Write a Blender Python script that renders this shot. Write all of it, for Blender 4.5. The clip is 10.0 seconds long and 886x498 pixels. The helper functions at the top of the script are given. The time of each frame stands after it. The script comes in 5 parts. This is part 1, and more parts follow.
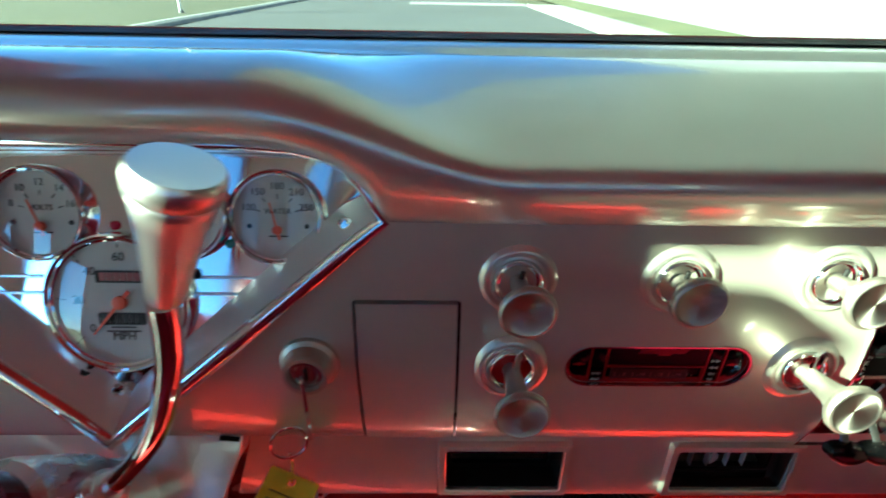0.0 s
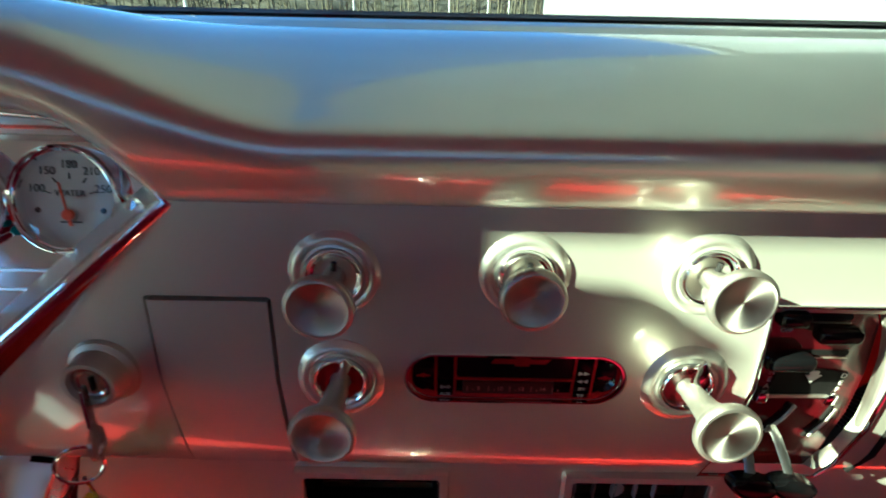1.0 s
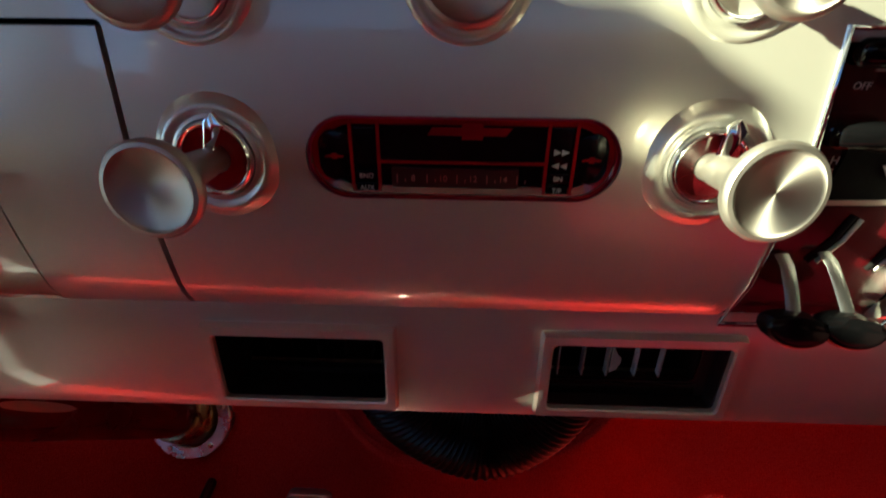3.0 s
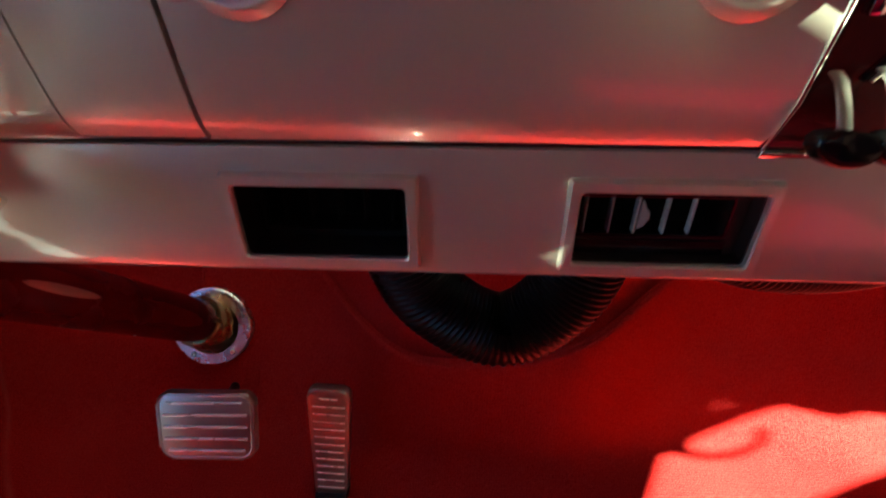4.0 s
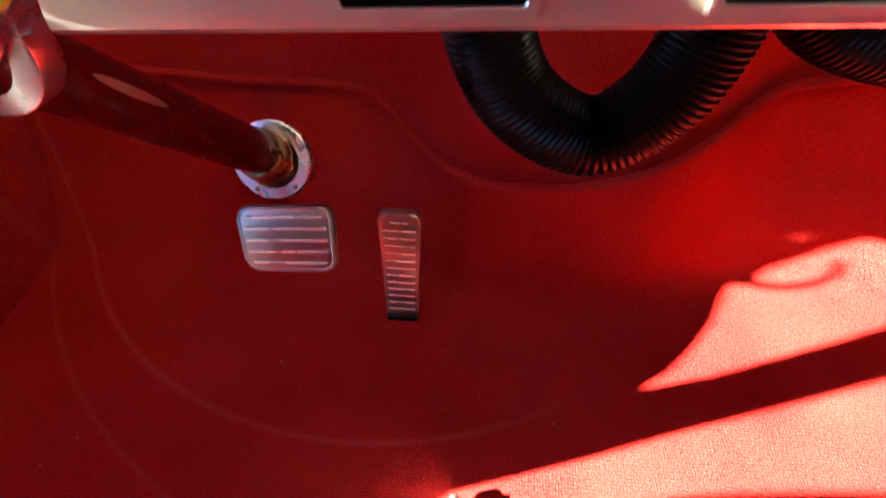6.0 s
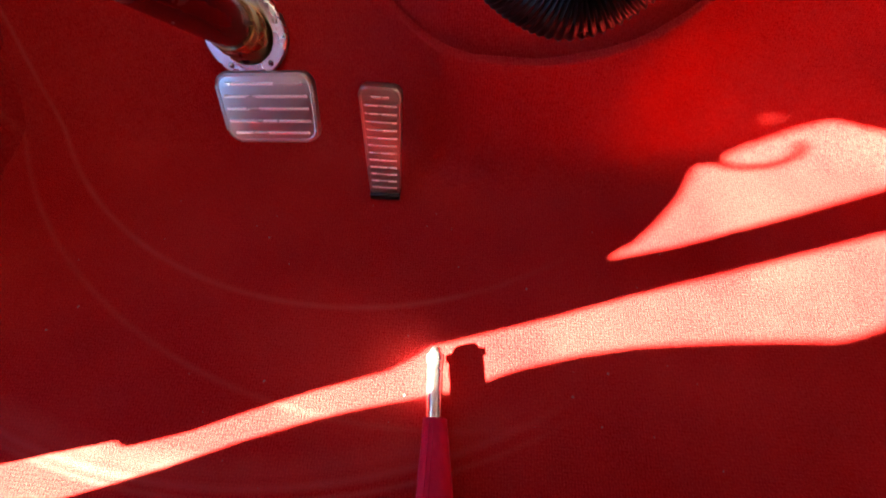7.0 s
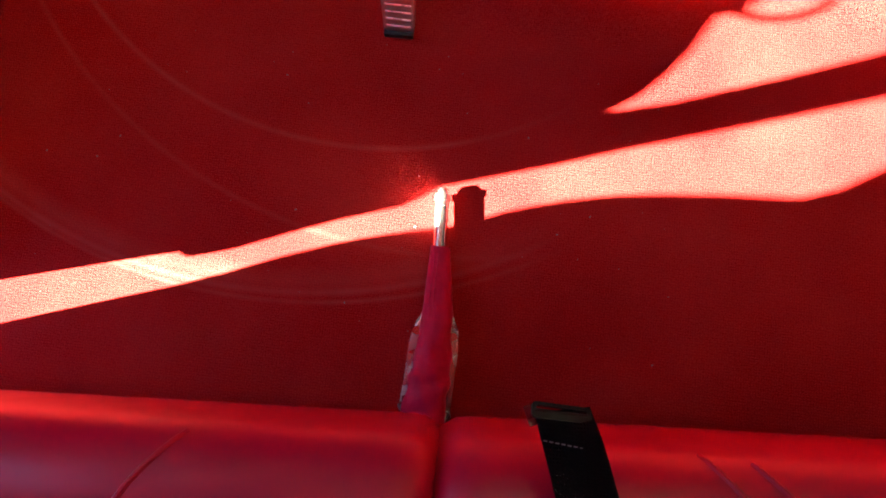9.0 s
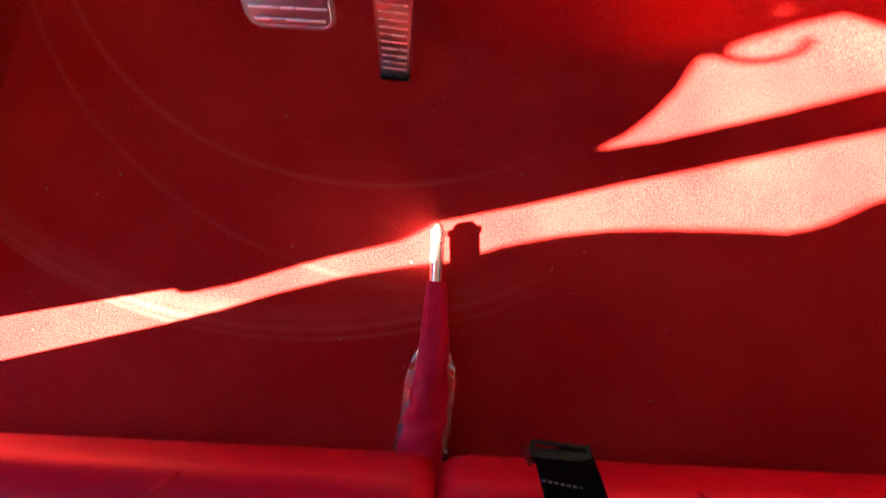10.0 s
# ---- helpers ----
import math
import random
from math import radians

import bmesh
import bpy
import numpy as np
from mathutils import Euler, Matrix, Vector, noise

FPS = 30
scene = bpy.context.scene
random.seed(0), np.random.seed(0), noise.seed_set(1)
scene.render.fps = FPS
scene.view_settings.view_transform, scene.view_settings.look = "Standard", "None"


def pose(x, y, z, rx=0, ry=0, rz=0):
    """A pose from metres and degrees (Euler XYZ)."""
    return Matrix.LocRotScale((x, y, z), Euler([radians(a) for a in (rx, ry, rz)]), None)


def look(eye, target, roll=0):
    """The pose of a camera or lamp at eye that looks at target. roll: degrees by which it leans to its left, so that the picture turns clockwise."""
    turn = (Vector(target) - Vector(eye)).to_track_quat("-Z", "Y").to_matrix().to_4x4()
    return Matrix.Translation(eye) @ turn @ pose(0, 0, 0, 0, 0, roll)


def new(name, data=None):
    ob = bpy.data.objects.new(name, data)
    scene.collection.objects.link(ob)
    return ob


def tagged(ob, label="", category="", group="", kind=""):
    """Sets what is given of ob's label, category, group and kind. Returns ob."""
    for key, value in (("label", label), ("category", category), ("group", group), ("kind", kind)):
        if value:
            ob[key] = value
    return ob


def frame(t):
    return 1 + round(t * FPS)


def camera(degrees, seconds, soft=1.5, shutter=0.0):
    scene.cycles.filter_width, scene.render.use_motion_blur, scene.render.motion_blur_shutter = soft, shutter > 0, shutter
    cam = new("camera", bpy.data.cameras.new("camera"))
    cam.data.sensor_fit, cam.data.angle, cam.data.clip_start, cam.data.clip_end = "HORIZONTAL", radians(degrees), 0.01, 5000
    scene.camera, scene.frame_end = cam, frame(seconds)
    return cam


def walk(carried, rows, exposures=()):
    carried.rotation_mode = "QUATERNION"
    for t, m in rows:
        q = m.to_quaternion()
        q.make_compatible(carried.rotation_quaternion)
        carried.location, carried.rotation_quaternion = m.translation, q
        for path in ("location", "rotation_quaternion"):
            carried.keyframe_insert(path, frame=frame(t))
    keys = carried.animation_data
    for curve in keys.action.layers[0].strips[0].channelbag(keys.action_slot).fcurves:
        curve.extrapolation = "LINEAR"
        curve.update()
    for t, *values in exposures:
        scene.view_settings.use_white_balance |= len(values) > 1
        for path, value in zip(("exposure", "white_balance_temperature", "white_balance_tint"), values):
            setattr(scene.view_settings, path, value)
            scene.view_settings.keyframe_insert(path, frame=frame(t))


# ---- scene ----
cam = camera(86.3, 10.0, 1.8, 0.4)
PATH = [
    (0, (0.042, 0.043, 0.861), (0.076, 1.77, -0.148), 1.1),
    (0.5, (0.106, 0.063, 0.85), (0.13, 1.814, -0.116), 1.1),
    (1, (0.155, 0.072, 0.823), (0.165, 1.846, -0.1), 1.2),
    (1.5, (0.194, 0.085, 0.786), (0.196, 1.881, -0.094), 1.5),
    (2, (0.203, 0.1, 0.746), (0.195, 1.888, -0.149), 1.3),
    (2.5, (0.199, 0.1, 0.714), (0.173, 1.859, -0.236), 0.9),
    (3.8, (0.199, 0.078, 0.652), (0.12, 1.701, -0.514), -0.3),
    (4, (0.192, 0.071, 0.637), (0.107, 1.669, -0.564), -0.5),
    (4.5, (0.169, 0.064, 0.614), (0.045, 1.577, -0.688), -1.5),
    (5, (0.155, 0.055, 0.6), (-0.01, 1.472, -0.802), -2.8),
    (5.5, (0.138, 0.055, 0.587), (-0.066, 1.384, -0.893), -4.4),
    (6.8, (0.149, -0.003, 0.56), (0.028, 1.0, -1.166), -3.5),
    (7, (0.145, -0.009, 0.567), (0.05, 0.916, -1.204), -2.4),
    (7.5, (0.143, -0.019, 0.585), (0.075, 0.69, -1.284), -2.2),
    (8, (0.139, -0.031, 0.612), (0.075, 0.436, -1.332), -4.0),
    (8.5, (0.142, -0.008, 0.642), (0.091, 0.271, -1.338), -5.1),
    (9, (0.141, -0.001, 0.646), (0.088, 0.204, -1.343), -8.2),
    (9.5, (0.142, -0.006, 0.649), (0.085, 0.199, -1.34), -9.6),
    (10, (0.141, 0.001, 0.651), (0.09, 0.347, -1.318), -2.5),
]
walk(cam, [(t, look(eye, target, roll)) for t, eye, target, roll in PATH], [(0, 4.6, 5500, -21), (0.5, 4.6, 5450, -21), (1.0, 4.3, 5600, -16), (1.5, 3.95, 5900, -11), (2.5, 3.75, 6550, 1), (4.0, 4.85, 6250, -4), (4.5, 5.25, 6350, -2), (5.5, 5.7, 6550, 2), (7, 6.1, 6600, 6), (10, 6.15, 6600, 6)])


# ---- light of the place ----
SUN_TRAVEL = Vector((0.956 * math.cos(radians(25)), 0.292 * math.cos(radians(25)), -math.sin(radians(25))))
sun_data = bpy.data.lights.new("sun", "SUN")
sun_data.energy, sun_data.angle, sun_data.color = 5.0, radians(0.65), (1.0, 0.97, 0.72)
sun = new("sun", sun_data)
sun.rotation_euler = SUN_TRAVEL.to_track_quat("-Z", "Y").to_euler()
world = bpy.data.worlds.new("sky")
scene.world = world
world.use_nodes = True
wn = world.node_tree.nodes
sky = wn.new("ShaderNodeTexSky")
sky.sky_type, sky.sun_disc, sky.sun_elevation, sky.sun_rotation = "NISHITA", False, radians(25), radians(253)
sky.dust_density, sky.ozone_density, sky.altitude = 0.0, 5.0, 5000
world.node_tree.links.new(sky.outputs[0], wn["Background"].inputs[0])
wn["Background"].inputs[1].default_value = 0.05


# ---- materials ----
def material(name, color, rough=0.5, metal=0.0, coat=0.0, **more):
    m = bpy.data.materials.new(name)
    m.use_nodes = True
    b = m.node_tree.nodes["Principled BSDF"]
    b.inputs["Base Color"].default_value = (*color, 1)
    b.inputs["Roughness"].default_value = rough
    b.inputs["Metallic"].default_value = metal
    b.inputs["Coat Weight"].default_value = coat
    b.inputs["Coat Roughness"].default_value = 0.06
    for k, v in more.items():
        b.inputs[k.replace("_", " ")].default_value = v
    return m


def node(m, kind, **vals):
    n = m.node_tree.nodes.new(kind)
    for k, v in vals.items():
        n.inputs[k.replace("_", " ")].default_value = v
    return n


def link(m, a, b):
    m.node_tree.links.new(a, b)


def grain(m, scale, amount, dist=0.001, detail=4.0, rough_var=0.0, color2=None, color_scale=6.0, stretch=(1, 1, 1), color_lo=0.35, color_hi=0.7):
    """Bump at one scale, patches of a second colour and of roughness at a larger one."""
    b = m.node_tree.nodes["Principled BSDF"]
    tc = node(m, "ShaderNodeTexCoord")
    mp = node(m, "ShaderNodeMapping")
    mp.inputs["Scale"].default_value = stretch
    link(m, tc.outputs["Object"], mp.inputs["Vector"])
    if amount:
        n = node(m, "ShaderNodeTexNoise", Scale=scale, Detail=detail)
        link(m, mp.outputs[0], n.inputs["Vector"])
        bump = node(m, "ShaderNodeBump", Strength=amount, Distance=dist)
        link(m, n.outputs["Fac"], bump.inputs["Height"])
        link(m, bump.outputs[0], b.inputs["Normal"])
    if color2 or rough_var:
        n2 = node(m, "ShaderNodeTexNoise", Scale=color_scale, Detail=6.0)
        link(m, mp.outputs[0], n2.inputs["Vector"])
        ramp = node(m, "ShaderNodeMapRange")
        ramp.inputs["From Min"].default_value, ramp.inputs["From Max"].default_value = color_lo, color_hi
        link(m, n2.outputs["Fac"], ramp.inputs["Value"])
        if color2:
            mix = m.node_tree.nodes.new("ShaderNodeMix")
            mix.data_type = "RGBA"
            mix.inputs["A"].default_value = b.inputs["Base Color"].default_value
            mix.inputs["B"].default_value = (*color2, 1)
            link(m, ramp.outputs[0], mix.inputs["Factor"])
            link(m, mix.outputs["Result"], b.inputs["Base Color"])
        if rough_var:
            r = b.inputs["Roughness"].default_value
            rr = node(m, "ShaderNodeMapRange")
            rr.inputs["To Min"].default_value, rr.inputs["To Max"].default_value = max(r - rough_var, 0.02), r + rough_var
            link(m, ramp.outputs[0], rr.inputs["Value"])
            link(m, rr.outputs[0], b.inputs["Roughness"])
    return m


paint = grain(material("metallic_paint", (0.62, 0.61, 0.545), 0.36, 0.66, 1.0, Coat_IOR=1.65), 2500, 0.015, 0.0003, 2.0, 0.03, (0.585, 0.575, 0.51), 9.0)
chrome = grain(material("chrome", (0.86, 0.87, 0.88), 0.05, 1.0), 60, 0.02, 0.001, 2.0, 0.02, None, 14.0)
polished = grain(material("polished_aluminium", (0.80, 0.82, 0.85), 0.28, 1.0), 600, 0.02, 0.0004, 3.0, 0.04, None, 25.0)
panel_alloy = grain(material("bright_gauge_panel", (0.78, 0.81, 0.83), 0.06, 1.0), 60, 0.03, 0.001, 3.0, 0.05, None, 25.0)
bright_alloy = grain(material("bright_brushed_alloy", (0.88, 0.90, 0.92), 0.34, 0.9), 700, 0.04, 0.0005, 2.0, 0.05, None, 25.0)
satin = grain(material("satin_aluminium", (0.47, 0.44, 0.40), 0.50, 1.0), 900, 0.05, 0.0005, 2.0, 0.05, None, 60.0)
turned = material("turned_aluminium", (0.44, 0.41, 0.37), 0.50, 1.0, Anisotropic=0.8)
tan_node = turned.node_tree.nodes.new("ShaderNodeTangent")
tan_node.direction_type, tan_node.axis = "RADIAL", "Z"
link(turned, tan_node.outputs[0], turned.node_tree.nodes["Principled BSDF"].inputs["Tangent"])
cast_plate = grain(material("plate_metal", (0.62, 0.62, 0.63), 0.28, 0.85), 300, 0.08, 0.0006, 3.0, 0.08, None, 30.0)
black_plastic = grain(material("black_plastic", (0.008, 0.008, 0.0085), 0.42, Specular_IOR_Level=0.3), 1500, 0.08, 0.0004, 2.0, 0.08, None, 30.0)
gloss_black = grain(material("gloss_black", (0.003, 0.003, 0.0035), 0.16, Specular_IOR_Level=0.22), 0, 0, rough_var=0.05, color_scale=40.0)
knob_alloy = grain(material("satin_lever_alloy", (0.78, 0.79, 0.80), 0.38, 1.0), 800, 0.03, 0.0004, 2.0, 0.05, None, 40.0)
brown_plastic = grain(material("dark_brown_plastic", (0.016, 0.006, 0.005), 0.38, Specular_IOR_Level=0.4), 1200, 0.06, 0.0004, 2.0, 0.06, (0.012, 0.005, 0.004), 30.0)
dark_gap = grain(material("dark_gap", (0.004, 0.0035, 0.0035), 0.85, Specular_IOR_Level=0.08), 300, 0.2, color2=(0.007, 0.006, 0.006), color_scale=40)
red_lacquer = grain(material("red_lacquer", (0.36, 0.005, 0.008), 0.18, 0.0, 0.5), 60, 0.02, 0.001, 2.0, 0.05, (0.16, 0.003, 0.007), 20.0)
red_pipe = grain(material("red_pipe_paint", (0.085, 0.002, 0.003), 0.25, 0.0, 0.25, Specular_IOR_Level=0.3), 300, 0.02, 0.0004, 2.0, 0.04, (0.065, 0.002, 0.003), 14.0)
door_trim = grain(material("red_door_trim", (0.05, 0.005, 0.005), 0.6), 300, 0.1, 0.0006, 3.0, 0.06, (0.04, 0.004, 0.004), 8.0)
pale_trim = grain(material("pale_grey_trim", (0.62, 0.61, 0.58), 0.6), 300, 0.1, 0.0006, 3.0, 0.06, (0.57, 0.56, 0.53), 8.0)
vinyl = grain(material("red_vinyl", (0.32, 0.0024, 0.024), 0.42, Specular_IOR_Level=0.22), 700, 0.15, 0.0006, 4.0, 0.06, (0.28, 0.002, 0.021), 8.0)
boot_vinyl = grain(material("red_boot_vinyl", (0.40, 0.004, 0.040), 0.55, Specular_IOR_Level=0.10), 110, 0.5, 0.003, 5.0, 0.06, (0.33, 0.003, 0.032), 60.0)
maroon = grain(material("maroon_enamel", (0.055, 0.002, 0.004), 0.22, 0.0, 0.3), 60, 0.02, 0.001, 2.0, 0.05, (0.04, 0.002, 0.003), 20.0)
gauge_white = grain(material("gauge_face", (0.62, 0.61, 0.58), 0.55), 800, 0.03, 0.0003, 2.0, 0, (0.57, 0.56, 0.53), 40.0)
ink = material("black_ink", (0.02, 0.02, 0.022), 0.6)
orange = material("orange_needle", (0.85, 0.09, 0.03), 0.45)
red_lens = material("red_lens", (0.45, 0.01, 0.04), 0.1)
green_lens = material("green_lens", (0.01, 0.22, 0.20), 0.1)
white_ink = material("white_ink", (0.38, 0.36, 0.35), 0.6)
pale_red_ink = material("faded_red_ink", (0.42, 0.12, 0.12), 0.6)
yellow_card = grain(material("yellow_card", (0.78, 0.58, 0.02), 0.55), 400, 0.05, 0.0004, 2.0, 0, (0.70, 0.5, 0.02), 30.0)
brass = grain(material("brass_bush", (0.42, 0.28, 0.12), 0.3, 1.0), 400, 0.06, 0.0005, 2.0, 0.06, (0.36, 0.22, 0.1), 40.0)
pale_steel = grain(material("pale_steel", (0.24, 0.24, 0.24), 0.42, 0.9), 300, 0.05, 0.0004, 2.0, 0.06, None, 40.0)
steel = grain(material("key_steel", (0.5, 0.48, 0.45), 0.25, 1.0), 300, 0.05, 0.0004, 2.0, 0.06, None, 40.0)
webbing = grain(material("black_webbing", (0.0026, 0.0020, 0.0022), 0.95, Specular_IOR_Level=0.03), 1100, 0.5, 0.001, 3.0, 0, (0.005, 0.004, 0.004), 300.0, (1, 3, 1))
weave_tc = node(webbing, "ShaderNodeTexCoord")
weave = node(webbing, "ShaderNodeTexVoronoi", Scale=420.0, Randomness=0.15)
link(webbing, weave_tc.outputs["Object"], weave.inputs["Vector"])
weave_bump = node(webbing, "ShaderNodeBump", Strength=0.9, Distance=0.002)
weave_bump.invert = True
link(webbing, weave.outputs["Distance"], weave_bump.inputs["Height"])
link(webbing, weave_bump.outputs[0], webbing.node_tree.nodes["Principled BSDF"].inputs["Normal"])
pedal_metal = grain(material("brushed_pedal_alloy", (0.46, 0.44, 0.42), 0.34, 1.0), 700, 0.06, 0.0004, 2.0, 0.05, (0.40, 0.38, 0.365), 30.0)
rib_metal = grain(material("bright_rib_alloy", (0.88, 0.87, 0.86), 0.30, 0.45), 700, 0.04, 0.0004, 2.0, 0.05, None, 30.0)
brush = grain(material("brown_brush", (0.050, 0.041, 0.028), 0.95), 1.2, 0.8, 0.4, 6.0, 0, (0.030, 0.028, 0.018), 0.35)
grey_plastic = grain(material("grey_plastic", (0.30, 0.29, 0.28), 0.45), 900, 0.06, 0.0004, 2.0, 0.05, (0.26, 0.25, 0.24), 40.0)
cream_card = grain(material("cream_card", (0.62, 0.56, 0.44), 0.7), 400, 0.05, 0.0004, 2.0, 0, (0.57, 0.51, 0.40), 30.0)
buckle_black = grain(material("black_buckle", (0.004, 0.0035, 0.0035), 0.35, Specular_IOR_Level=0.15), 400, 0.05, 0.0004, 2.0, 0.06, (0.006, 0.005, 0.005), 40.0)
thread = material("grey_thread", (0.2, 0.18, 0.19), 0.8)
rubber = grain(material("black_duct", (0.003, 0.0026, 0.0026), 0.34, Specular_IOR_Level=0.11), 500, 0.1, 0.0006, 3.0, 0.08, (0.006, 0.005, 0.005), 30.0)
headliner = grain(material("red_headliner", (0.36, 0.006, 0.010), 0.9), 500, 0.2, 0.001, 4.0, 0, (0.32, 0.005, 0.009), 6.0)
seal_rubber = grain(material("seal_rubber", (0.012, 0.012, 0.013), 0.5), 300, 0.1, 0.0006, 3.0, 0.08, None, 30.0)
def thin_glass(name, tint=(1, 1, 1)):
    m = bpy.data.materials.new(name)
    m.use_nodes = True
    nt = m.node_tree
    nt.nodes.remove(nt.nodes["Principled BSDF"])
    through_glass, gloss, mix = (nt.nodes.new("ShaderNode" + k) for k in ("BsdfTransparent", "BsdfGlossy", "MixShader"))
    through_glass.inputs[0].default_value = (*tint, 1)
    gloss.inputs["Roughness"].default_value = 0.01
    mix.inputs[0].default_value = 0.06
    nt.links.new(through_glass.outputs[0], mix.inputs[1])
    nt.links.new(gloss.outputs[0], mix.inputs[2])
    nt.links.new(mix.outputs[0], nt.nodes["Material Output"].inputs[0])
    return m


clear = thin_glass("clear_glass", (0.97, 0.98, 0.97))
smoked = thin_glass("smoked_glass", (0.78, 0.78, 0.76))
screen_glass = thin_glass("windscreen_glass", (0.62, 0.64, 0.635))
rear_glass = thin_glass("rear_window_glass", (0.50, 0.50, 0.495))
tinted = thin_glass("tinted_glass", (0.50, 0.505, 0.505))
clear_film = thin_glass("clear_sleeve", (0.93, 0.94, 0.93))
asphalt = grain(material("asphalt", (0.040, 0.040, 0.042), 0.9), 60, 0.3, 0.01, 6.0, 0, (0.05, 0.05, 0.052), 0.6)
pale_concrete = grain(material("pale_concrete", (0.26, 0.255, 0.25), 0.85), 30, 0.2, 0.01, 6.0, 0, (0.22, 0.215, 0.21), 1.5)
concrete = grain(material("concrete", (0.22, 0.215, 0.205), 0.85), 30, 0.2, 0.01, 6.0, 0, (0.18, 0.175, 0.165), 1.5)
lawn = grain(material("dry_grass", (0.050, 0.045, 0.021), 0.95), 25, 0.5, 0.05, 6.0, 0, (0.036, 0.036, 0.015), 0.5)
green_lawn = grain(material("green_grass", (0.052, 0.056, 0.022), 0.95), 25, 0.5, 0.05, 6.0, 0, (0.080, 0.078, 0.034), 0.6)
reflected_white = grain(material("white_reflected_sheet", (0.58, 0.61, 0.62), 0.6), 8, 0.05, 0.01, 4.0, 0, (0.54, 0.57, 0.58), 0.7)
siding = grain(material("pale_siding", (0.15, 0.15, 0.152), 0.6), 8, 0.05, 0.01, 4.0, 0, (0.13, 0.13, 0.13), 0.7)
twigs = grain(material("bare_twigs", (0.075, 0.058, 0.038), 0.9), 0, 0, color2=(0.05, 0.046, 0.026), color_scale=0.8)
pole_metal = grain(material("pole_metal", (0.6, 0.6, 0.58), 0.5, 0.6), 40, 0.1, 0.003, 3.0, 0.1, None, 4.0)


def math_node(m, operation, a, b=None):
    """One arithmetic node on sockets or numbers; gives its output."""
    n = m.node_tree.nodes.new("ShaderNodeMath")
    n.operation = operation
    for k, v in enumerate((a, b)):
        if isinstance(v, (int, float)):
            n.inputs[k].default_value = v
        elif v is not None:
            link(m, v, n.inputs[k])
    return n.outputs[0]


def carpet_material():
    m = material("red_carpet", (0.40, 0.006, 0.010), 0.9, 0.0, 0.0, Specular_IOR_Level=0.0)
    b = m.node_tree.nodes["Principled BSDF"]
    tc = node(m, "ShaderNodeTexCoord")
    # rows of loops about 3.4 mm apart, the rows following the carpet up the toe board
    axes = node(m, "ShaderNodeSeparateXYZ")
    jit = node(m, "ShaderNodeTexNoise", Scale=160.0, Detail=2.0)
    link(m, tc.outputs["Object"], jit.inputs["Vector"])
    link(m, tc.outputs["Object"], axes.inputs[0])
    along = math_node(m, "ADD", axes.outputs["Y"], axes.outputs["Z"])
    wobble = math_node(m, "MULTIPLY", jit.outputs["Fac"], 0.0045)
    wave_x = math_node(m, "SINE", math_node(m, "MULTIPLY", math_node(m, "ADD", axes.outputs["X"], wobble), 2 * math.pi / 0.0033))
    wave_y = math_node(m, "SINE", math_node(m, "MULTIPLY", math_node(m, "ADD", along, wobble), 2 * math.pi / 0.0036))
    weave_h = math_node(m, "MINIMUM", wave_x, wave_y)
    fine = node(m, "ShaderNodeTexNoise", Scale=900.0, Detail=2.0)
    link(m, tc.outputs["Object"], fine.inputs["Vector"])
    add = m.node_tree.nodes.new("ShaderNodeMath")
    add.operation, add.inputs[1].default_value = "MULTIPLY_ADD", 0.11
    link(m, weave_h, add.inputs[0])
    link(m, fine.outputs["Fac"], add.inputs[2])
    bump = node(m, "ShaderNodeBump", Strength=1.0, Distance=0.0030)
    link(m, add.outputs[0], bump.inputs["Height"])
    link(m, bump.outputs[0], b.inputs["Normal"])
    wide = node(m, "ShaderNodeTexNoise", Scale=5.0, Detail=6.0)
    link(m, tc.outputs["Object"], wide.inputs["Vector"])
    mix = m.node_tree.nodes.new("ShaderNodeMix")
    mix.data_type = "RGBA"
    mix.inputs["A"].default_value, mix.inputs["B"].default_value = (0.48, 0.0295, 0.0275, 1), (0.30, 0.0020, 0.0050, 1)
    fleck = node(m, "ShaderNodeTexNoise", Scale=520.0, Detail=3.0)
    link(m, tc.outputs["Object"], fleck.inputs["Vector"])
    both = node(m, "ShaderNodeMath")
    both.operation = "MULTIPLY_ADD"
    both.inputs[1].default_value = 2.4
    link(m, fleck.outputs["Fac"], both.inputs[0])
    shift = node(m, "ShaderNodeMath")
    shift.operation, shift.inputs[1].default_value = "SUBTRACT", 1.2
    link(m, wide.outputs["Fac"], shift.inputs[0])
    link(m, shift.outputs[0], both.inputs[2])
    # random flecks, plus shade between the loops put into the colour
    loop_shade = math_node(m, "SUBTRACT", both.outputs[0], math_node(m, "MULTIPLY", math_node(m, "ADD", weave_h, 0.5), 0.26))
    loop_shade.node.use_clamp = True
    link(m, loop_shade, mix.inputs["Factor"])
    last = mix.outputs["Result"]
    flat = node(m, "ShaderNodeVectorMath")
    flat.operation = "MULTIPLY"
    flat.inputs[1].default_value = (1, 1, 0)
    link(m, tc.outputs["Object"], flat.inputs[0])
    wob = node(m, "ShaderNodeTexNoise", Scale=14.0, Detail=3.0)
    link(m, flat.outputs[0], wob.inputs["Vector"])
    sep = node(m, "ShaderNodeSeparateXYZ")
    link(m, flat.outputs[0], sep.inputs[0])
    reach = node(m, "ShaderNodeMapRange")
    reach.inputs["From Min"].default_value, reach.inputs["From Max"].default_value = 0.12, 0.30
    reach.inputs["To Min"].default_value, reach.inputs["To Max"].default_value = 1.0, 0.0
    link(m, sep.outputs["X"], reach.inputs["Value"])
    fade = node(m, "ShaderNodeMath")
    fade.operation = "MULTIPLY"
    link(m, wob.outputs["Fac"], fade.inputs[0])
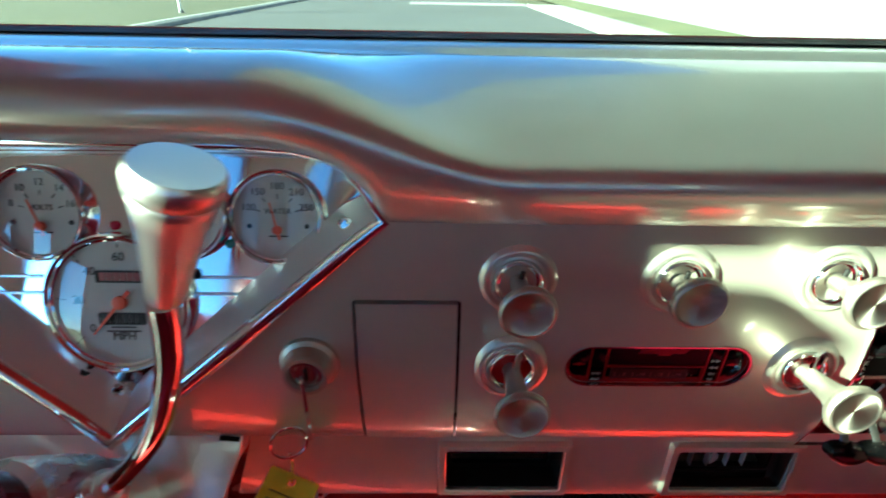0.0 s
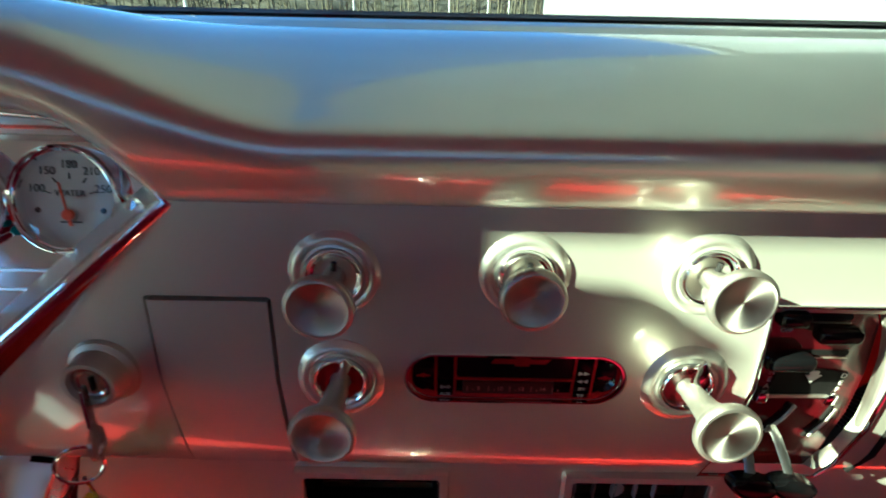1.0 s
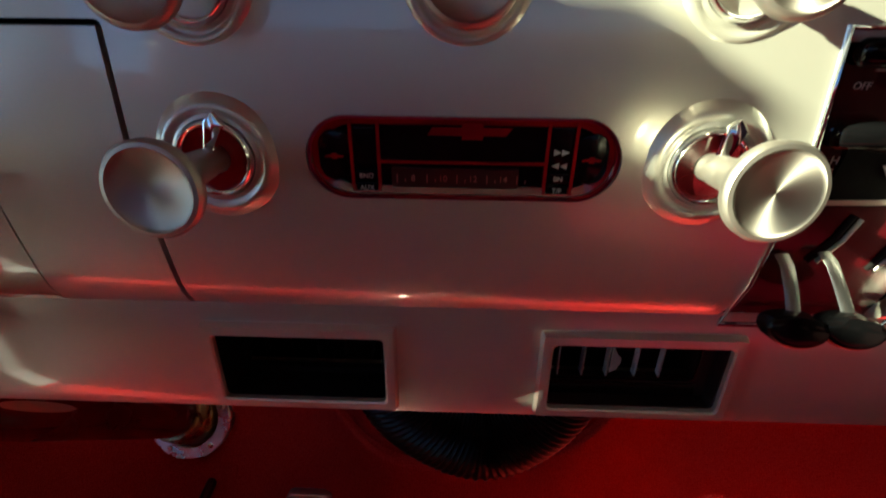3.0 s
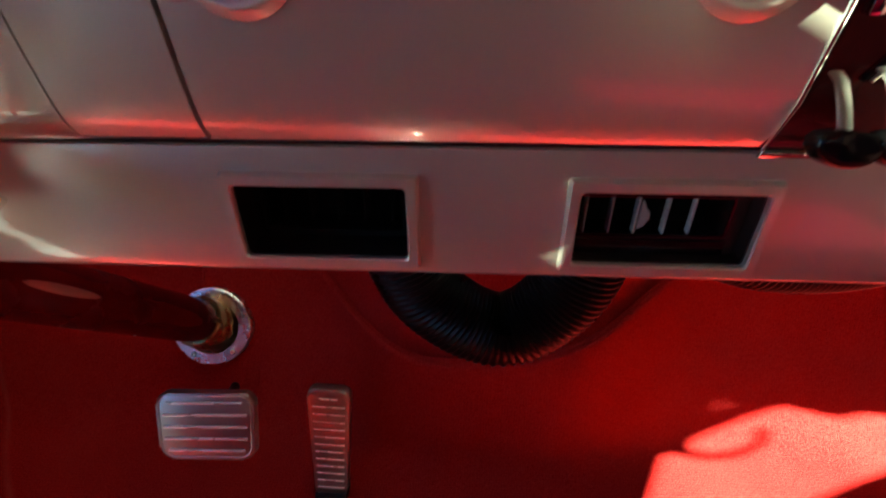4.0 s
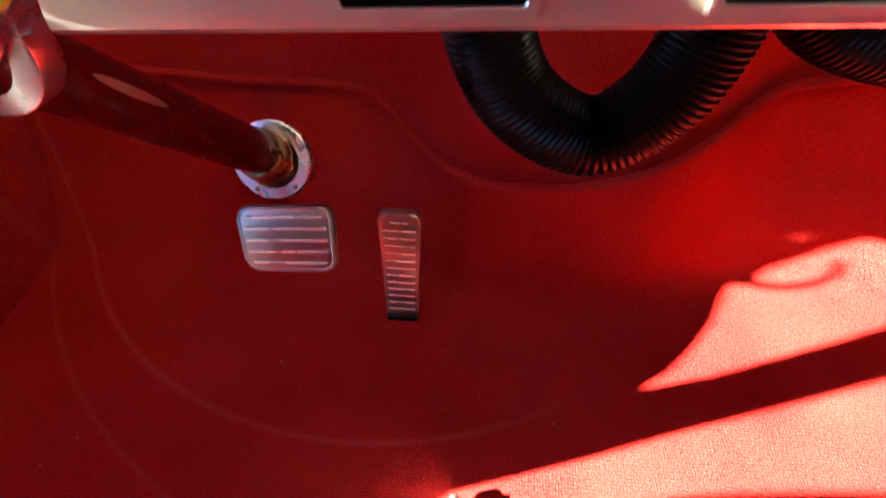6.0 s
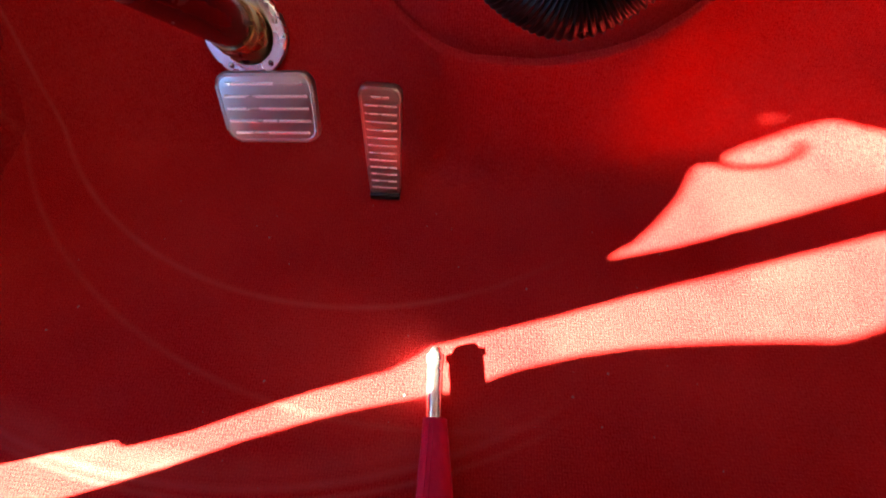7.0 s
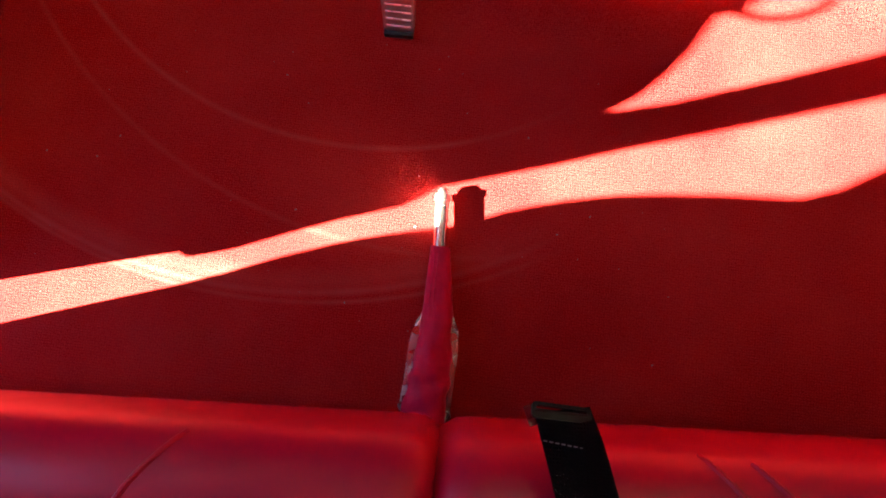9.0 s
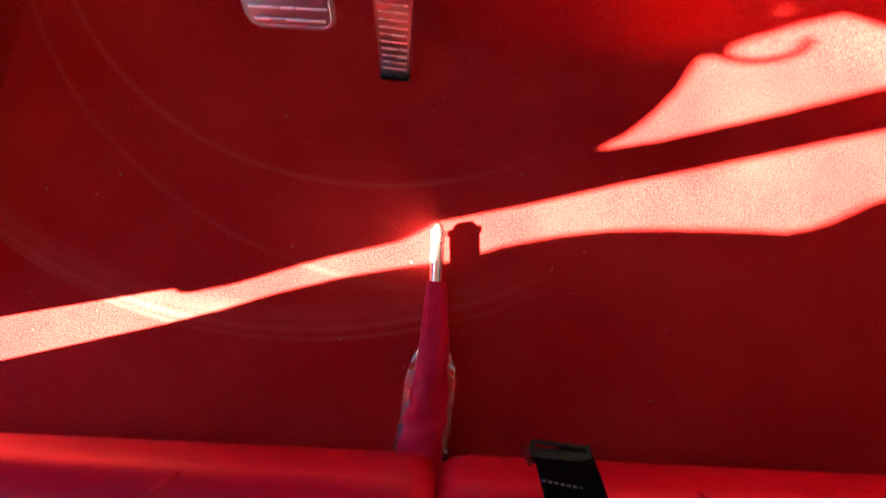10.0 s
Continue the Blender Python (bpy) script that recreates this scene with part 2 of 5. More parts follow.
    link(m, reach.outputs[0], fade.inputs[1])
    # brushed arcs where the pile lies over
    for cx, cy, r, width, amount in ((-0.02, 0.752, 0.556, 0.006, 0.9), (-0.13, 0.754, 0.772, 0.007, 1.1), (-0.12, 0.760, 0.790, 0.005, 0.9), (-0.13, 0.742, 0.745, 0.024, 0.6), (0.10, 0.80, 0.745, 0.006, 0.5)):
        dist = node(m, "ShaderNodeVectorMath")
        dist.operation = "DISTANCE"
        dist.inputs[1].default_value = (cx, cy, 0)
        link(m, flat.outputs[0], dist.inputs[0])
        off = node(m, "ShaderNodeMath")
        off.operation, off.inputs[1].default_value = "SUBTRACT", r
        link(m, dist.outputs["Value"], off.inputs[0])
        ab = node(m, "ShaderNodeMath")
        ab.operation = "ABSOLUTE"
        link(m, off.outputs[0], ab.inputs[0])
        band = node(m, "ShaderNodeMapRange")
        band.inputs["From Min"].default_value, band.inputs["From Max"].default_value = 0.0, width
        band.inputs["To Min"].default_value, band.inputs["To Max"].default_value = amount, 0.0
        link(m, ab.outputs[0], band.inputs["Value"])
        worn = node(m, "ShaderNodeMath")
        worn.operation = "MULTIPLY"
        link(m, band.outputs[0], worn.inputs[0])
        link(m, fade.outputs[0], worn.inputs[1])
        mx = m.node_tree.nodes.new("ShaderNodeMix")
        mx.data_type = "RGBA"
        mx.inputs["B"].default_value = (0.46, 0.06, 0.055, 1)
        link(m, worn.outputs[0], mx.inputs["Factor"])
        link(m, last, mx.inputs["A"])
        last = mx.outputs["Result"]
    link(m, last, b.inputs["Base Color"])
    return m


carpet = carpet_material()


# ---- building helpers ----
def thing(name, label, category, group="", kind="", at=(0, 0, 0)):
    ob = new(name)
    ob.location = at
    ob.empty_display_size = 0.02
    return tagged(ob, label, category, group, kind)


def finish(bm, mat, smooth=True, angle=35):
    bmesh.ops.recalc_face_normals(bm, faces=bm.faces)
    me = bpy.data.meshes.new("mesh")
    bm.to_mesh(me)
    bm.free()
    me.materials.append(mat)
    if smooth:
        me.shade_smooth()
        me.set_sharp_from_angle(angle=radians(angle))
    return me


def part(name, bm, mat, parent, label="", smooth=True, angle=35, m=None):
    ob = new(name, finish(bm, mat, smooth, angle))
    ob.parent = parent
    base = Matrix.Identity(4)
    p = parent
    while p is not None:
        base = p.matrix_basis @ base
        p = p.parent
    ob.matrix_basis = base.inverted() @ (m if m is not None else Matrix.Identity(4))
    return tagged(ob, label)


def solid(name, bm, mat, label, category, kind="structure", smooth=False, angle=35):
    return tagged(new(name, finish(bm, mat, smooth, angle)), label, category, "", kind)


def box(x0, x1, y0, y1, z0, z1, bevel=0.0, seg=2, bm=None):
    bm = bm or bmesh.new()
    res = bmesh.ops.create_cube(bm, size=1)
    bmesh.ops.transform(bm, matrix=Matrix.Translation(((x0 + x1) / 2, (y0 + y1) / 2, (z0 + z1) / 2)) @ Matrix.Diagonal((x1 - x0, y1 - y0, z1 - z0, 1)), verts=res["verts"])
    if bevel:
        es = list({e for v in res["verts"] for e in v.link_edges})
        bmesh.ops.bevel(bm, geom=es, offset=bevel, segments=seg, affect="EDGES", profile=0.5)
    return bm


def lathe(profile, m=None, n=48, bm=None, closed=False):
    """Turns (radius, height) pairs about the local z axis."""
    bm = bm or bmesh.new()
    m = m if m is not None else Matrix.Identity(4)
    rings = []
    for r, h in profile:
        if r < 1e-6:
            rings.append([bm.verts.new(m @ Vector((0, 0, h)))])
        else:
            rings.append([bm.verts.new(m @ Vector((r * math.cos(2 * math.pi * i / n), r * math.sin(2 * math.pi * i / n), h))) for i in range(n)])
    for a, b in zip(rings, rings[1:] + ([rings[0]] if closed else [])):
        for i in range(n):
            j = (i + 1) % n
            vs = [a[i % len(a)], a[j % len(a)], b[j % len(b)], b[i % len(b)]]
            vs = list(dict.fromkeys(vs))
            if len(vs) > 2:
                bm.faces.new(vs)
    return bm


def tube(points, radius, n=12, bm=None, cap=True, closed=False, flat=1.0, up=Vector((0, 0, 1))):
    """A round bar along points; radius a number or a list."""
    bm = bm or bmesh.new()
    pts = [Vector(p) for p in points]
    rad = radius if isinstance(radius, (list, tuple)) else [radius] * len(pts)
    rings, side = [], None
    for i, p in enumerate(pts):
        if closed:
            d = (pts[(i + 1) % len(pts)] - pts[i - 1]).normalized()
        else:
            d = (pts[min(i + 1, len(pts) - 1)] - pts[max(i - 1, 0)]).normalized()
        if side is None:
            ref = up if abs(d.dot(up)) < 0.95 else Vector((1, 0, 0))
            side = d.cross(ref).normalized()
        side = (side - d * side.dot(d)).normalized()
        top = side.cross(d)
        rings.append([bm.verts.new(p + rad[i] * (math.cos(2 * math.pi * k / n) * side + flat * math.sin(2 * math.pi * k / n) * top)) for k in range(n)])
    for a, b in zip(rings, rings[1:] + ([rings[0]] if closed else [])):
        for k in range(n):
            bm.faces.new((a[k], a[(k + 1) % n], b[(k + 1) % n], b[k]))
    if cap and not closed:
        bm.faces.new(rings[0])
        bm.faces.new(rings[-1])
    return bm


def spline(points, n=8):
    """A smooth curve through points."""
    pts = [Vector(p) for p in points]
    ext = [2 * pts[0] - pts[1]] + pts + [2 * pts[-1] - pts[-2]]
    out = []
    for i in range(len(pts) - 1):
        a, b, c, d = ext[i : i + 4]
        for k in range(n):
            t = k / n
            out.append(0.5 * (2 * b + (c - a) * t + (2 * a - 5 * b + 4 * c - d) * t * t + (3 * b - a - 3 * c + d) * t ** 3))
    return out + [pts[-1]]


def slab(outline, m, h0, h1, bevel=0.0, seg=2, bm=None):
    """A prism on a flat outline, along the local z of m from h0 to h1, its h1 rim bevelled."""
    bm = bm or bmesh.new()
    lo = [bm.verts.new(m @ Vector((x, y, h0))) for x, y in outline]
    hi = [bm.verts.new(m @ Vector((x, y, h1))) for x, y in outline]
    n = len(outline)
    bm.faces.new(lo)
    top = bm.faces.new(hi)
    for i in range(n):
        bm.faces.new((lo[i], lo[(i + 1) % n], hi[(i + 1) % n], hi[i]))
    if bevel:
        bmesh.ops.bevel(bm, geom=list(top.edges), offset=bevel, segments=seg, affect="EDGES", profile=0.5)
    return bm


def round_rect(w, h, r, n=6, cx=0.0, cy=0.0):
    out = []
    for sx, sy, a0 in ((1, 1, 0), (-1, 1, 90), (-1, -1, 180), (1, -1, 270)):
        for k in range(n + 1):
            a = radians(a0 + 90 * k / n)
            out.append((cx + sx * (w / 2 - r) + r * math.cos(a), cy + sy * (h / 2 - r) + r * math.sin(a)))
    return out


def frame_ring(outer, inner, m, h0, h1, bm=None, h1i=None):
    """A frame between two outlines with equally many points."""
    bm = bm or bmesh.new()
    h1i = h1 if h1i is None else h1i
    rings = [[bm.verts.new(m @ Vector((x, y, h))) for x, y in o] for o, h in ((outer, h0), (outer, h1), (inner, h1i), (inner, h0))]
    n = len(outer)
    for a, b in zip(rings, rings[1:] + rings[:1]):
        for i in range(n):
            bm.faces.new((a[i], a[(i + 1) % n], b[(i + 1) % n], b[i]))
    return bm


def letters(name, text, size, m, mat, parent, depth=0.0002, align="CENTER"):
    cu = bpy.data.curves.new("text", "FONT")
    cu.body, cu.size, cu.extrude, cu.resolution_u = text, size, depth, 3
    cu.align_x, cu.align_y = align, "CENTER"
    tmp = bpy.data.objects.new("text", cu)
    scene.collection.objects.link(tmp)
    me = bpy.data.meshes.new_from_object(tmp.evaluated_get(bpy.context.evaluated_depsgraph_get()))
    bpy.data.objects.remove(tmp)
    bm = bmesh.new()
    bm.from_mesh(me)
    return part(name, bm, mat, parent, "", False, m=m)


def carve(bm, cutters):
    """The solid less the cutters."""
    a = new("tmp", finish(bm, paint, False))
    obs = []
    for c in cutters:
        o = new("tmp_cut", finish(c, paint, False))
        obs.append(o)
        md = a.modifiers.new("cut", "BOOLEAN")
        md.object, md.operation, md.solver = o, "DIFFERENCE", "EXACT"
    me = bpy.data.meshes.new_from_object(a.evaluated_get(bpy.context.evaluated_depsgraph_get()))
    out = bmesh.new()
    out.from_mesh(me)
    for o in (a, *obs):
        bpy.data.objects.remove(o)
    return out


def facing(p, n, up=(0, 0, 1)):
    """A frame at p whose z is n, its y as near to up as may be."""
    z = Vector(n).normalized()
    x = Vector(up).cross(z).normalized()
    y = z.cross(x)
    r = Matrix((x, y, z)).transposed().to_4x4()
    r.translation = p
    return r


def smooth(a, b, x):
    t = min(max((x - a) / (b - a), 0.0), 1.0)
    return t * t * (3 - 2 * t)


def lerp_table(table, x):
    return float(np.interp(x, [r[0] for r in table], [r[1] for r in table]))


# ---- outdoors ----
GROUND = -0.55
bm = bmesh.new()
bmesh.ops.create_grid(bm, x_segments=2, y_segments=2, size=900)
bmesh.ops.translate(bm, verts=bm.verts, vec=(0, 0, GROUND))
solid("ground", bm, lawn, "dry yellow-green grass reaching to the trees", "ground")
solid("road", box(-7.2, 4.6, -30, 62, GROUND - 0.3, GROUND + 0.012), asphalt, "grey asphalt street with faint patches", "road")
solid("parking_lane", box(-6.8, -0.97, -14, 9.5, GROUND - 0.3, GROUND + 0.02), asphalt, "worn grey asphalt lane beside the apron", "pavement")
# pale unseen ground, added to throw sunlight up into cab and roof
solid("bounce_apron", box(-0.95, 4.58, -14, 9.5, GROUND - 0.3, GROUND + 0.02), pale_concrete, "unseen pale concrete apron added to bounce sun upwards", "pavement")
solid("pavement", box(4.78, 6.3, -30, 27, GROUND - 0.3, GROUND + 0.10, 0.01), concrete, "pale concrete path beside the street", "pavement")
solid("pavement_cross", box(-1.4, 4.78, 27.2, 29.4, GROUND - 0.3, GROUND + 0.016), concrete, "pale concrete strip across the end of the lot", "pavement")
solid("kerb", box(4.6, 4.78, -30, 27, GROUND - 0.3, GROUND + 0.13, 0.02), concrete, "worn concrete kerb along the path", "kerb")
kerb_line = spline([(-7.6, -30, 0), (-7.6, 10, 0), (-7.4, 20, 0), (-6.9, 34, 0), (-4.5, 48, 0), (2.0, 60, 0)], 6)
bm = bmesh.new()
rows = [[bm.verts.new((p.x + dx, p.y, GROUND + dz)) for dx, dz in ((-0.25, 0.0), (-0.22, 0.13), (0.0, 0.14), (0.14, 0.09), (0.18, 0.0))] for p in kerb_line]
for a, b in zip(rows, rows[1:]):
    for k in range(4):
        bm.faces.new((a[k], a[k + 1], b[k + 1], b[k]))
solid("kerb_far", bm, concrete, "dark weathered kerb along the grass", "kerb")
bm = bmesh.new()
rows = [[bm.verts.new((x, y, z)) for x, z in ((6.3, GROUND + 0.1), (8.2, GROUND + 0.16))] for y in (-30, 27, 60)]
for a, b in zip(rows, rows[1:]):
    bm.faces.new((a[0], a[1], b[1], b[0]))
solid("lawn", bm, green_lawn, "strip of green grass along the white building", "lawn")


def building():
    b = thing("building", "long plain pale building beside the lawn", "building", at=(16, 20, GROUND))
    part("wall", box(8.0, 24, -12, 42.5, GROUND - 0.2, 7.0), siding, b, "pale painted wall", False)
    part("roof", box(7.7, 24.3, -12.3, 42.8, 7.0, 7.3, 0.03), concrete, b, "grey roof edge", False)



def canopy():
    """An unseen white roof, added and outlined for its reflection in the dash top."""
    c = thing("canopy", "unseen white roof added for the pale reflection in the dash top", "canopy", at=(8, 0, 3.4))
    edge = spline([(7.7, 6.3, 0), (4.0, 5.45, 0), (1.6, 4.6, 0), (-0.05, 3.7, 0), (-0.85, 2.4, 0), (-1.1, 0.5, 0), (-1.2, -9.0, 0)], 6)
    plan = [(7.7, -9.0)] + [(p.x, p.y) for p in edge]
    part("roof", slab(plan, Matrix.Translation((0, 0, 3.45)), 0.0, 0.16, 0.03), reflected_white, c, "white sheet roof", False)
    part("bracket", box(7.55, 8.0, -8.5, 6.0, 3.30, 3.45), reflected_white, c, "white bracket of the added roof", False)


building()
canopy()


def lamp_pole(x, y, h, r):
    p = thing("street_pole", "thin pale metal pole standing in the grass", "pole", "poles along the street", at=(x, y, GROUND))
    part("pole", lathe([(r * 1.0, 0), (r * 0.8, h), (0, h)], Matrix.Translation((x, y, GROUND)), 10), pole_metal, p)
    part("base", lathe([(r * 1.5, 0), (r * 1.5, 0.06), (r * 1.1, 0.1)], Matrix.Translation((x, y, GROUND)), 10), concrete, p)


for px, py in ((-9.2, 19.2), (-7.4, 44.0), (0.6, 58.0), (4.6, 55.0), (7.6, 62.0)):
    lamp_pole(px, py, 6.5, 0.06)


def woods():
    """A far strip of bare winter trees: trunks with many thin twigs."""
    rng = random.Random(5)
    bm = bmesh.new()
    verts, faces = [], []
    for i in range(520):
        x, y = rng.uniform(-60, 55), rng.uniform(66, 84)
        h = rng.uniform(4, 8)
        lean = Vector((rng.uniform(-0.06, 0.06), rng.uniform(-0.05, 0.05), 1))
        r0 = rng.uniform(0.05, 0.14)
        base = Vector((x, y, GROUND))
        k0 = len(verts)
        for hh, rr in ((0, r0), (h * 0.5, r0 * 0.6), (h, r0 * 0.1)):
            c = base + lean * hh
            for k in range(4):
                verts.append(c + Vector((rr * math.cos(k * 1.57), rr * math.sin(k * 1.57), 0)))
        for s in range(2):
            for k in range(4):
                a, b = k0 + s * 4 + k, k0 + s * 4 + (k + 1) % 4
                faces.append((a, b, b + 4, a + 4))
        for t in range(46):
            h0 = rng.uniform(0.03, 0.95) ** 0.8 * h
            a = rng.uniform(0, 6.283)
            ln = rng.uniform(0.5, 1.7) * (1.1 - 0.6 * h0 / h)
            p0 = base + lean * h0
            p1 = p0 + Vector((math.cos(a) * ln, math.sin(a) * ln * 0.6, ln * rng.uniform(0.2, 1.0)))
            w = rng.uniform(0.012, 0.04)
            k0 = len(verts)
            verts += [p0 - Vector((w, 0, 0)), p0 + Vector((w, 0, 0)), p1 + Vector((0, 0, w)), p0 + Vector((0, 0, 2 * w))]
            faces += [(k0, k0 + 1, k0 + 2), (k0 + 1, k0 + 3, k0 + 2), (k0, k0 + 2, k0 + 3)]
    me = bpy.data.meshes.new("woods")
    me.from_pydata([tuple(v) for v in verts], [], faces)
    me.materials.append(twigs)
    tagged(new("woods", me), "far strip of bare brown winter trees", "trees", kind="stuff")



def bank():
    """A low uneven slope of brown brush behind the trees."""
    rng = random.Random(11)
    bm = bmesh.new()
    rows = []
    for i in range(121):
        x = -90 + 1.5 * i
        h = 4.2 + 1.1 * math.sin(0.11 * x) + 0.7 * math.sin(0.31 * x + 1) + rng.uniform(-0.35, 0.35)
        rows.append([bm.verts.new((x, 74 + 16 * k + rng.uniform(-0.8, 0.8), GROUND + h * k ** 0.7 + (rng.uniform(-0.3, 0.3) if 0 < k < 1 else 0))) for k in (0.0, 0.2, 0.4, 0.6, 0.8, 1.0)] + [bm.verts.new((x, 130, GROUND))])
    for a, b in zip(rows, rows[1:]):
        for k in range(6):
            bm.faces.new((a[k], b[k], b[k + 1], a[k + 1]))
    solid("bank", bm, brush, "low brown brushy bank behind the trees", "bank", smooth=True, angle=60)


woods()
bank()

# ---- the cab ----
LEFT, RIGHT, REAR, ROOF = -0.56, 0.96, -0.78, 1.36
CENTRE = 0.20


def outline_wall(outer, holes, x0, x1):
    """A wall across x with openings cut through; outlines are (y, z)."""
    def prism(poly, a, b):
        b_ = bmesh.new()
        lo = [b_.verts.new((a, y, z)) for y, z in poly]
        hi = [b_.verts.new((b, y, z)) for y, z in poly]
        b_.faces.new(lo)
        b_.faces.new(hi)
        for i in range(len(poly)):
            j = (i + 1) % len(poly)
            b_.faces.new((lo[i], lo[j], hi[j], hi[i]))
        bmesh.ops.recalc_face_normals(b_, faces=b_.faces)
        return b_
    return carve(prism(outer, x0, x1), [prism(h, x0 - 0.05, x1 + 0.05) for h in holes])


# the driver's side: made-up openings, outlined to throw the sun patches inside
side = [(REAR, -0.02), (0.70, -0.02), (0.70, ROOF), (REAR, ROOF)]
floor_sun_cut = [(-0.136, 0.01), (-0.131, 0.088), (-0.1265, 0.160), (-0.1214, 0.196), (-0.113, 0.232), (-0.1085, 0.272), (-0.110, 0.306), (-0.1165, 0.350), (-0.1085, 0.380), (-0.109, 0.417), (-0.116, 0.4545), (-0.1302, 0.492), (-0.1469, 0.530), (-0.1692, 0.575), (-0.1672, 0.598), (-0.148, 0.631), (-0.148, 0.80), (-0.047, 0.80), (-0.047, 0.607), (-0.050, 0.530), (-0.0505, 0.453), (-0.054, 0.400), (-0.054, 0.345), (-0.0535, 0.327), (-0.063, 0.317), (-0.0715, 0.303), (-0.074, 0.260), (-0.0795, 0.228), (-0.0868, 0.195), (-0.0865, 0.165), (-0.0765, 0.160), (-0.073, 0.119), (-0.0665, 0.01)]
second_sun_cut = [(0.009, 0.434), (0.0248, 0.4567), (0.0506, 0.4758), (0.0798, 0.4919), (0.107, 0.501), (0.124, 0.511), (0.122, 0.521), (0.110, 0.5305), (0.131, 0.5345), (0.1345, 0.5533), (0.1335, 0.604), (0.128, 0.6398), (0.0944, 0.667), (0.085, 0.735), (0.030, 0.80), (0.022, 0.636), (0.012, 0.565), (0.005, 0.486)]
dash_sun_cut = [(0.0705, 1.053), (0.046, 1.084), (0.020, 1.078), (0.020, 1.060), (0.040, 1.052), (0.038, 1.029), (0.004, 1.029), (-0.007, 1.008), (-0.036, 1.0), (-0.036, 1.12), (-0.012, 1.15), (-0.012, 1.213), (0.010, 1.1772), (0.040, 1.1280), (0.0722, 1.0755)]
sliver_sun_cut = [(0.1584, 0.587), (0.1524, 0.624), (0.1500, 0.624), (0.1542, 0.591)]
# unseen opening added to brighten what the gauge panel reflects
rear_light_cut = [(-0.745, 0.74), (-0.49, 0.74), (-0.47, 0.90), (-0.47, 1.22), (-0.51, 1.26), (-0.745, 1.26)]
glint_sun_cut = [(0.0575, 0.850), (0.0640, 0.843), (0.0638, 0.868), (0.0645, 0.904), (0.0592, 0.910), (0.0588, 0.880)]
wall_l = solid("wall_left", outline_wall(side, [floor_sun_cut, second_sun_cut, dash_sun_cut, glint_sun_cut, sliver_sun_cut, rear_light_cut], LEFT - 0.012, LEFT), carpet, "red-trimmed driver's side of the cab, openings cut to shape the sun, pale upper trim", "wall")
part("upper_trim", outline_wall([(REAR + 0.02, 0.66), (0.40, 0.66), (0.40, ROOF - 0.02), (REAR + 0.02, ROOF - 0.02)], [floor_sun_cut, second_sun_cut, dash_sun_cut, glint_sun_cut, sliver_sun_cut, rear_light_cut], LEFT + 0.0005, LEFT + 0.004), pale_trim, wall_l, "pale grey trim on the upper door", False)
# two panes added to weaken the light through their openings
part("dimming_pane", box(LEFT - 0.008, LEFT - 0.004, -0.075, 0.078, 0.985, 1.285), smoked, wall_l, "added smoked pane dimming the sun on the dash", False)
part("rear_dimming_pane", box(LEFT - 0.008, LEFT - 0.004, -0.750, -0.465, 0.735, 1.265), tinted, wall_l, "added dark pane dimming the rear opening", False)
# bar added only for its curled shadow in the second sun patch
part("shadow_bar", tube(spline([(LEFT - 0.006, y, z) for y, z in ((0.158, 0.512), (0.124, 0.526), (0.106, 0.543), (0.099, 0.566), (0.104, 0.587), (0.118, 0.602))], 6), 0.0055, 10), chrome, wall_l, "added curved bar that shadows the sun patch")
wall_r = solid("wall_right", outline_wall(side, [], RIGHT, RIGHT + 0.05), door_trim, "dark red passenger side of the cab", "wall")
bm = carve(box(LEFT, RIGHT, REAR - 0.05, REAR, -0.02, ROOF), [slab(round_rect(1.16, 0.41, 0.08, 5, CENTRE, -1.085), Matrix.Rotation(radians(-90), 4, "X"), REAR - 0.2, REAR + 0.2)])
wall_b = solid("wall_rear", bm, pale_trim, "pale grey trimmed rear wall of the cab with a small window", "wall")
part("rear_pane", slab(round_rect(1.158, 0.408, 0.079, 5, CENTRE, -1.085), Matrix.Rotation(radians(-90), 4, "X"), REAR - 0.028, REAR - 0.024), rear_glass, wall_b, "tinted rear window pane", False)
solid("ceiling", box(LEFT - 0.05, RIGHT + 0.05, REAR - 0.05, 0.42, ROOF, ROOF + 0.04), headliner, "bright red cloth headliner", "ceiling")

solid("underbody", box(LEFT + 0.03, RIGHT - 0.03, REAR, 0.72, GROUND + 0.16, -0.025, 0.02), seal_rubber, "black underbody of the cab", "underbody")
# unseen slab added to keep sunlit ground out of the dash reflections
solid("bounce_blocker", box(-0.92, -0.60, -0.9, 0.75, -0.16, -0.12, 0.01), seal_rubber, "unseen black board added to block bright ground below the door", "running board")

# windshield: a header frame with rounded corners, rubber seal and one pane
SHIELD = facing((CENTRE, 0.412, 1.05), (0, -math.cos(radians(16)), -math.sin(radians(16))))
opening = round_rect(1.34, 0.505, 0.10, 8, 0, 0.0)
surround = round_rect(1.80, 0.72, 0.02, 8, 0, 0.07)
solid("windshield_frame", frame_ring(surround, opening, SHIELD, -0.03, 0.012), headliner, "dark red surround of the windshield", "frame")
shield = thing("windshield", "clear curved windshield in a black rubber seal", "window", kind="structure", at=(CENTRE, 0.45, 0.82))
part("seal", frame_ring(round_rect(1.37, 0.520, 0.105, 8), round_rect(1.325, 0.489, 0.095, 8), SHIELD, -0.006, 0.004), seal_rubber, shield, "black rubber seal")
pane = part("pane", slab(round_rect(1.34, 0.505, 0.10, 8), SHIELD, 0.000, 0.004), screen_glass, shield, "clear glass pane", False)
pane.visible_shadow = False

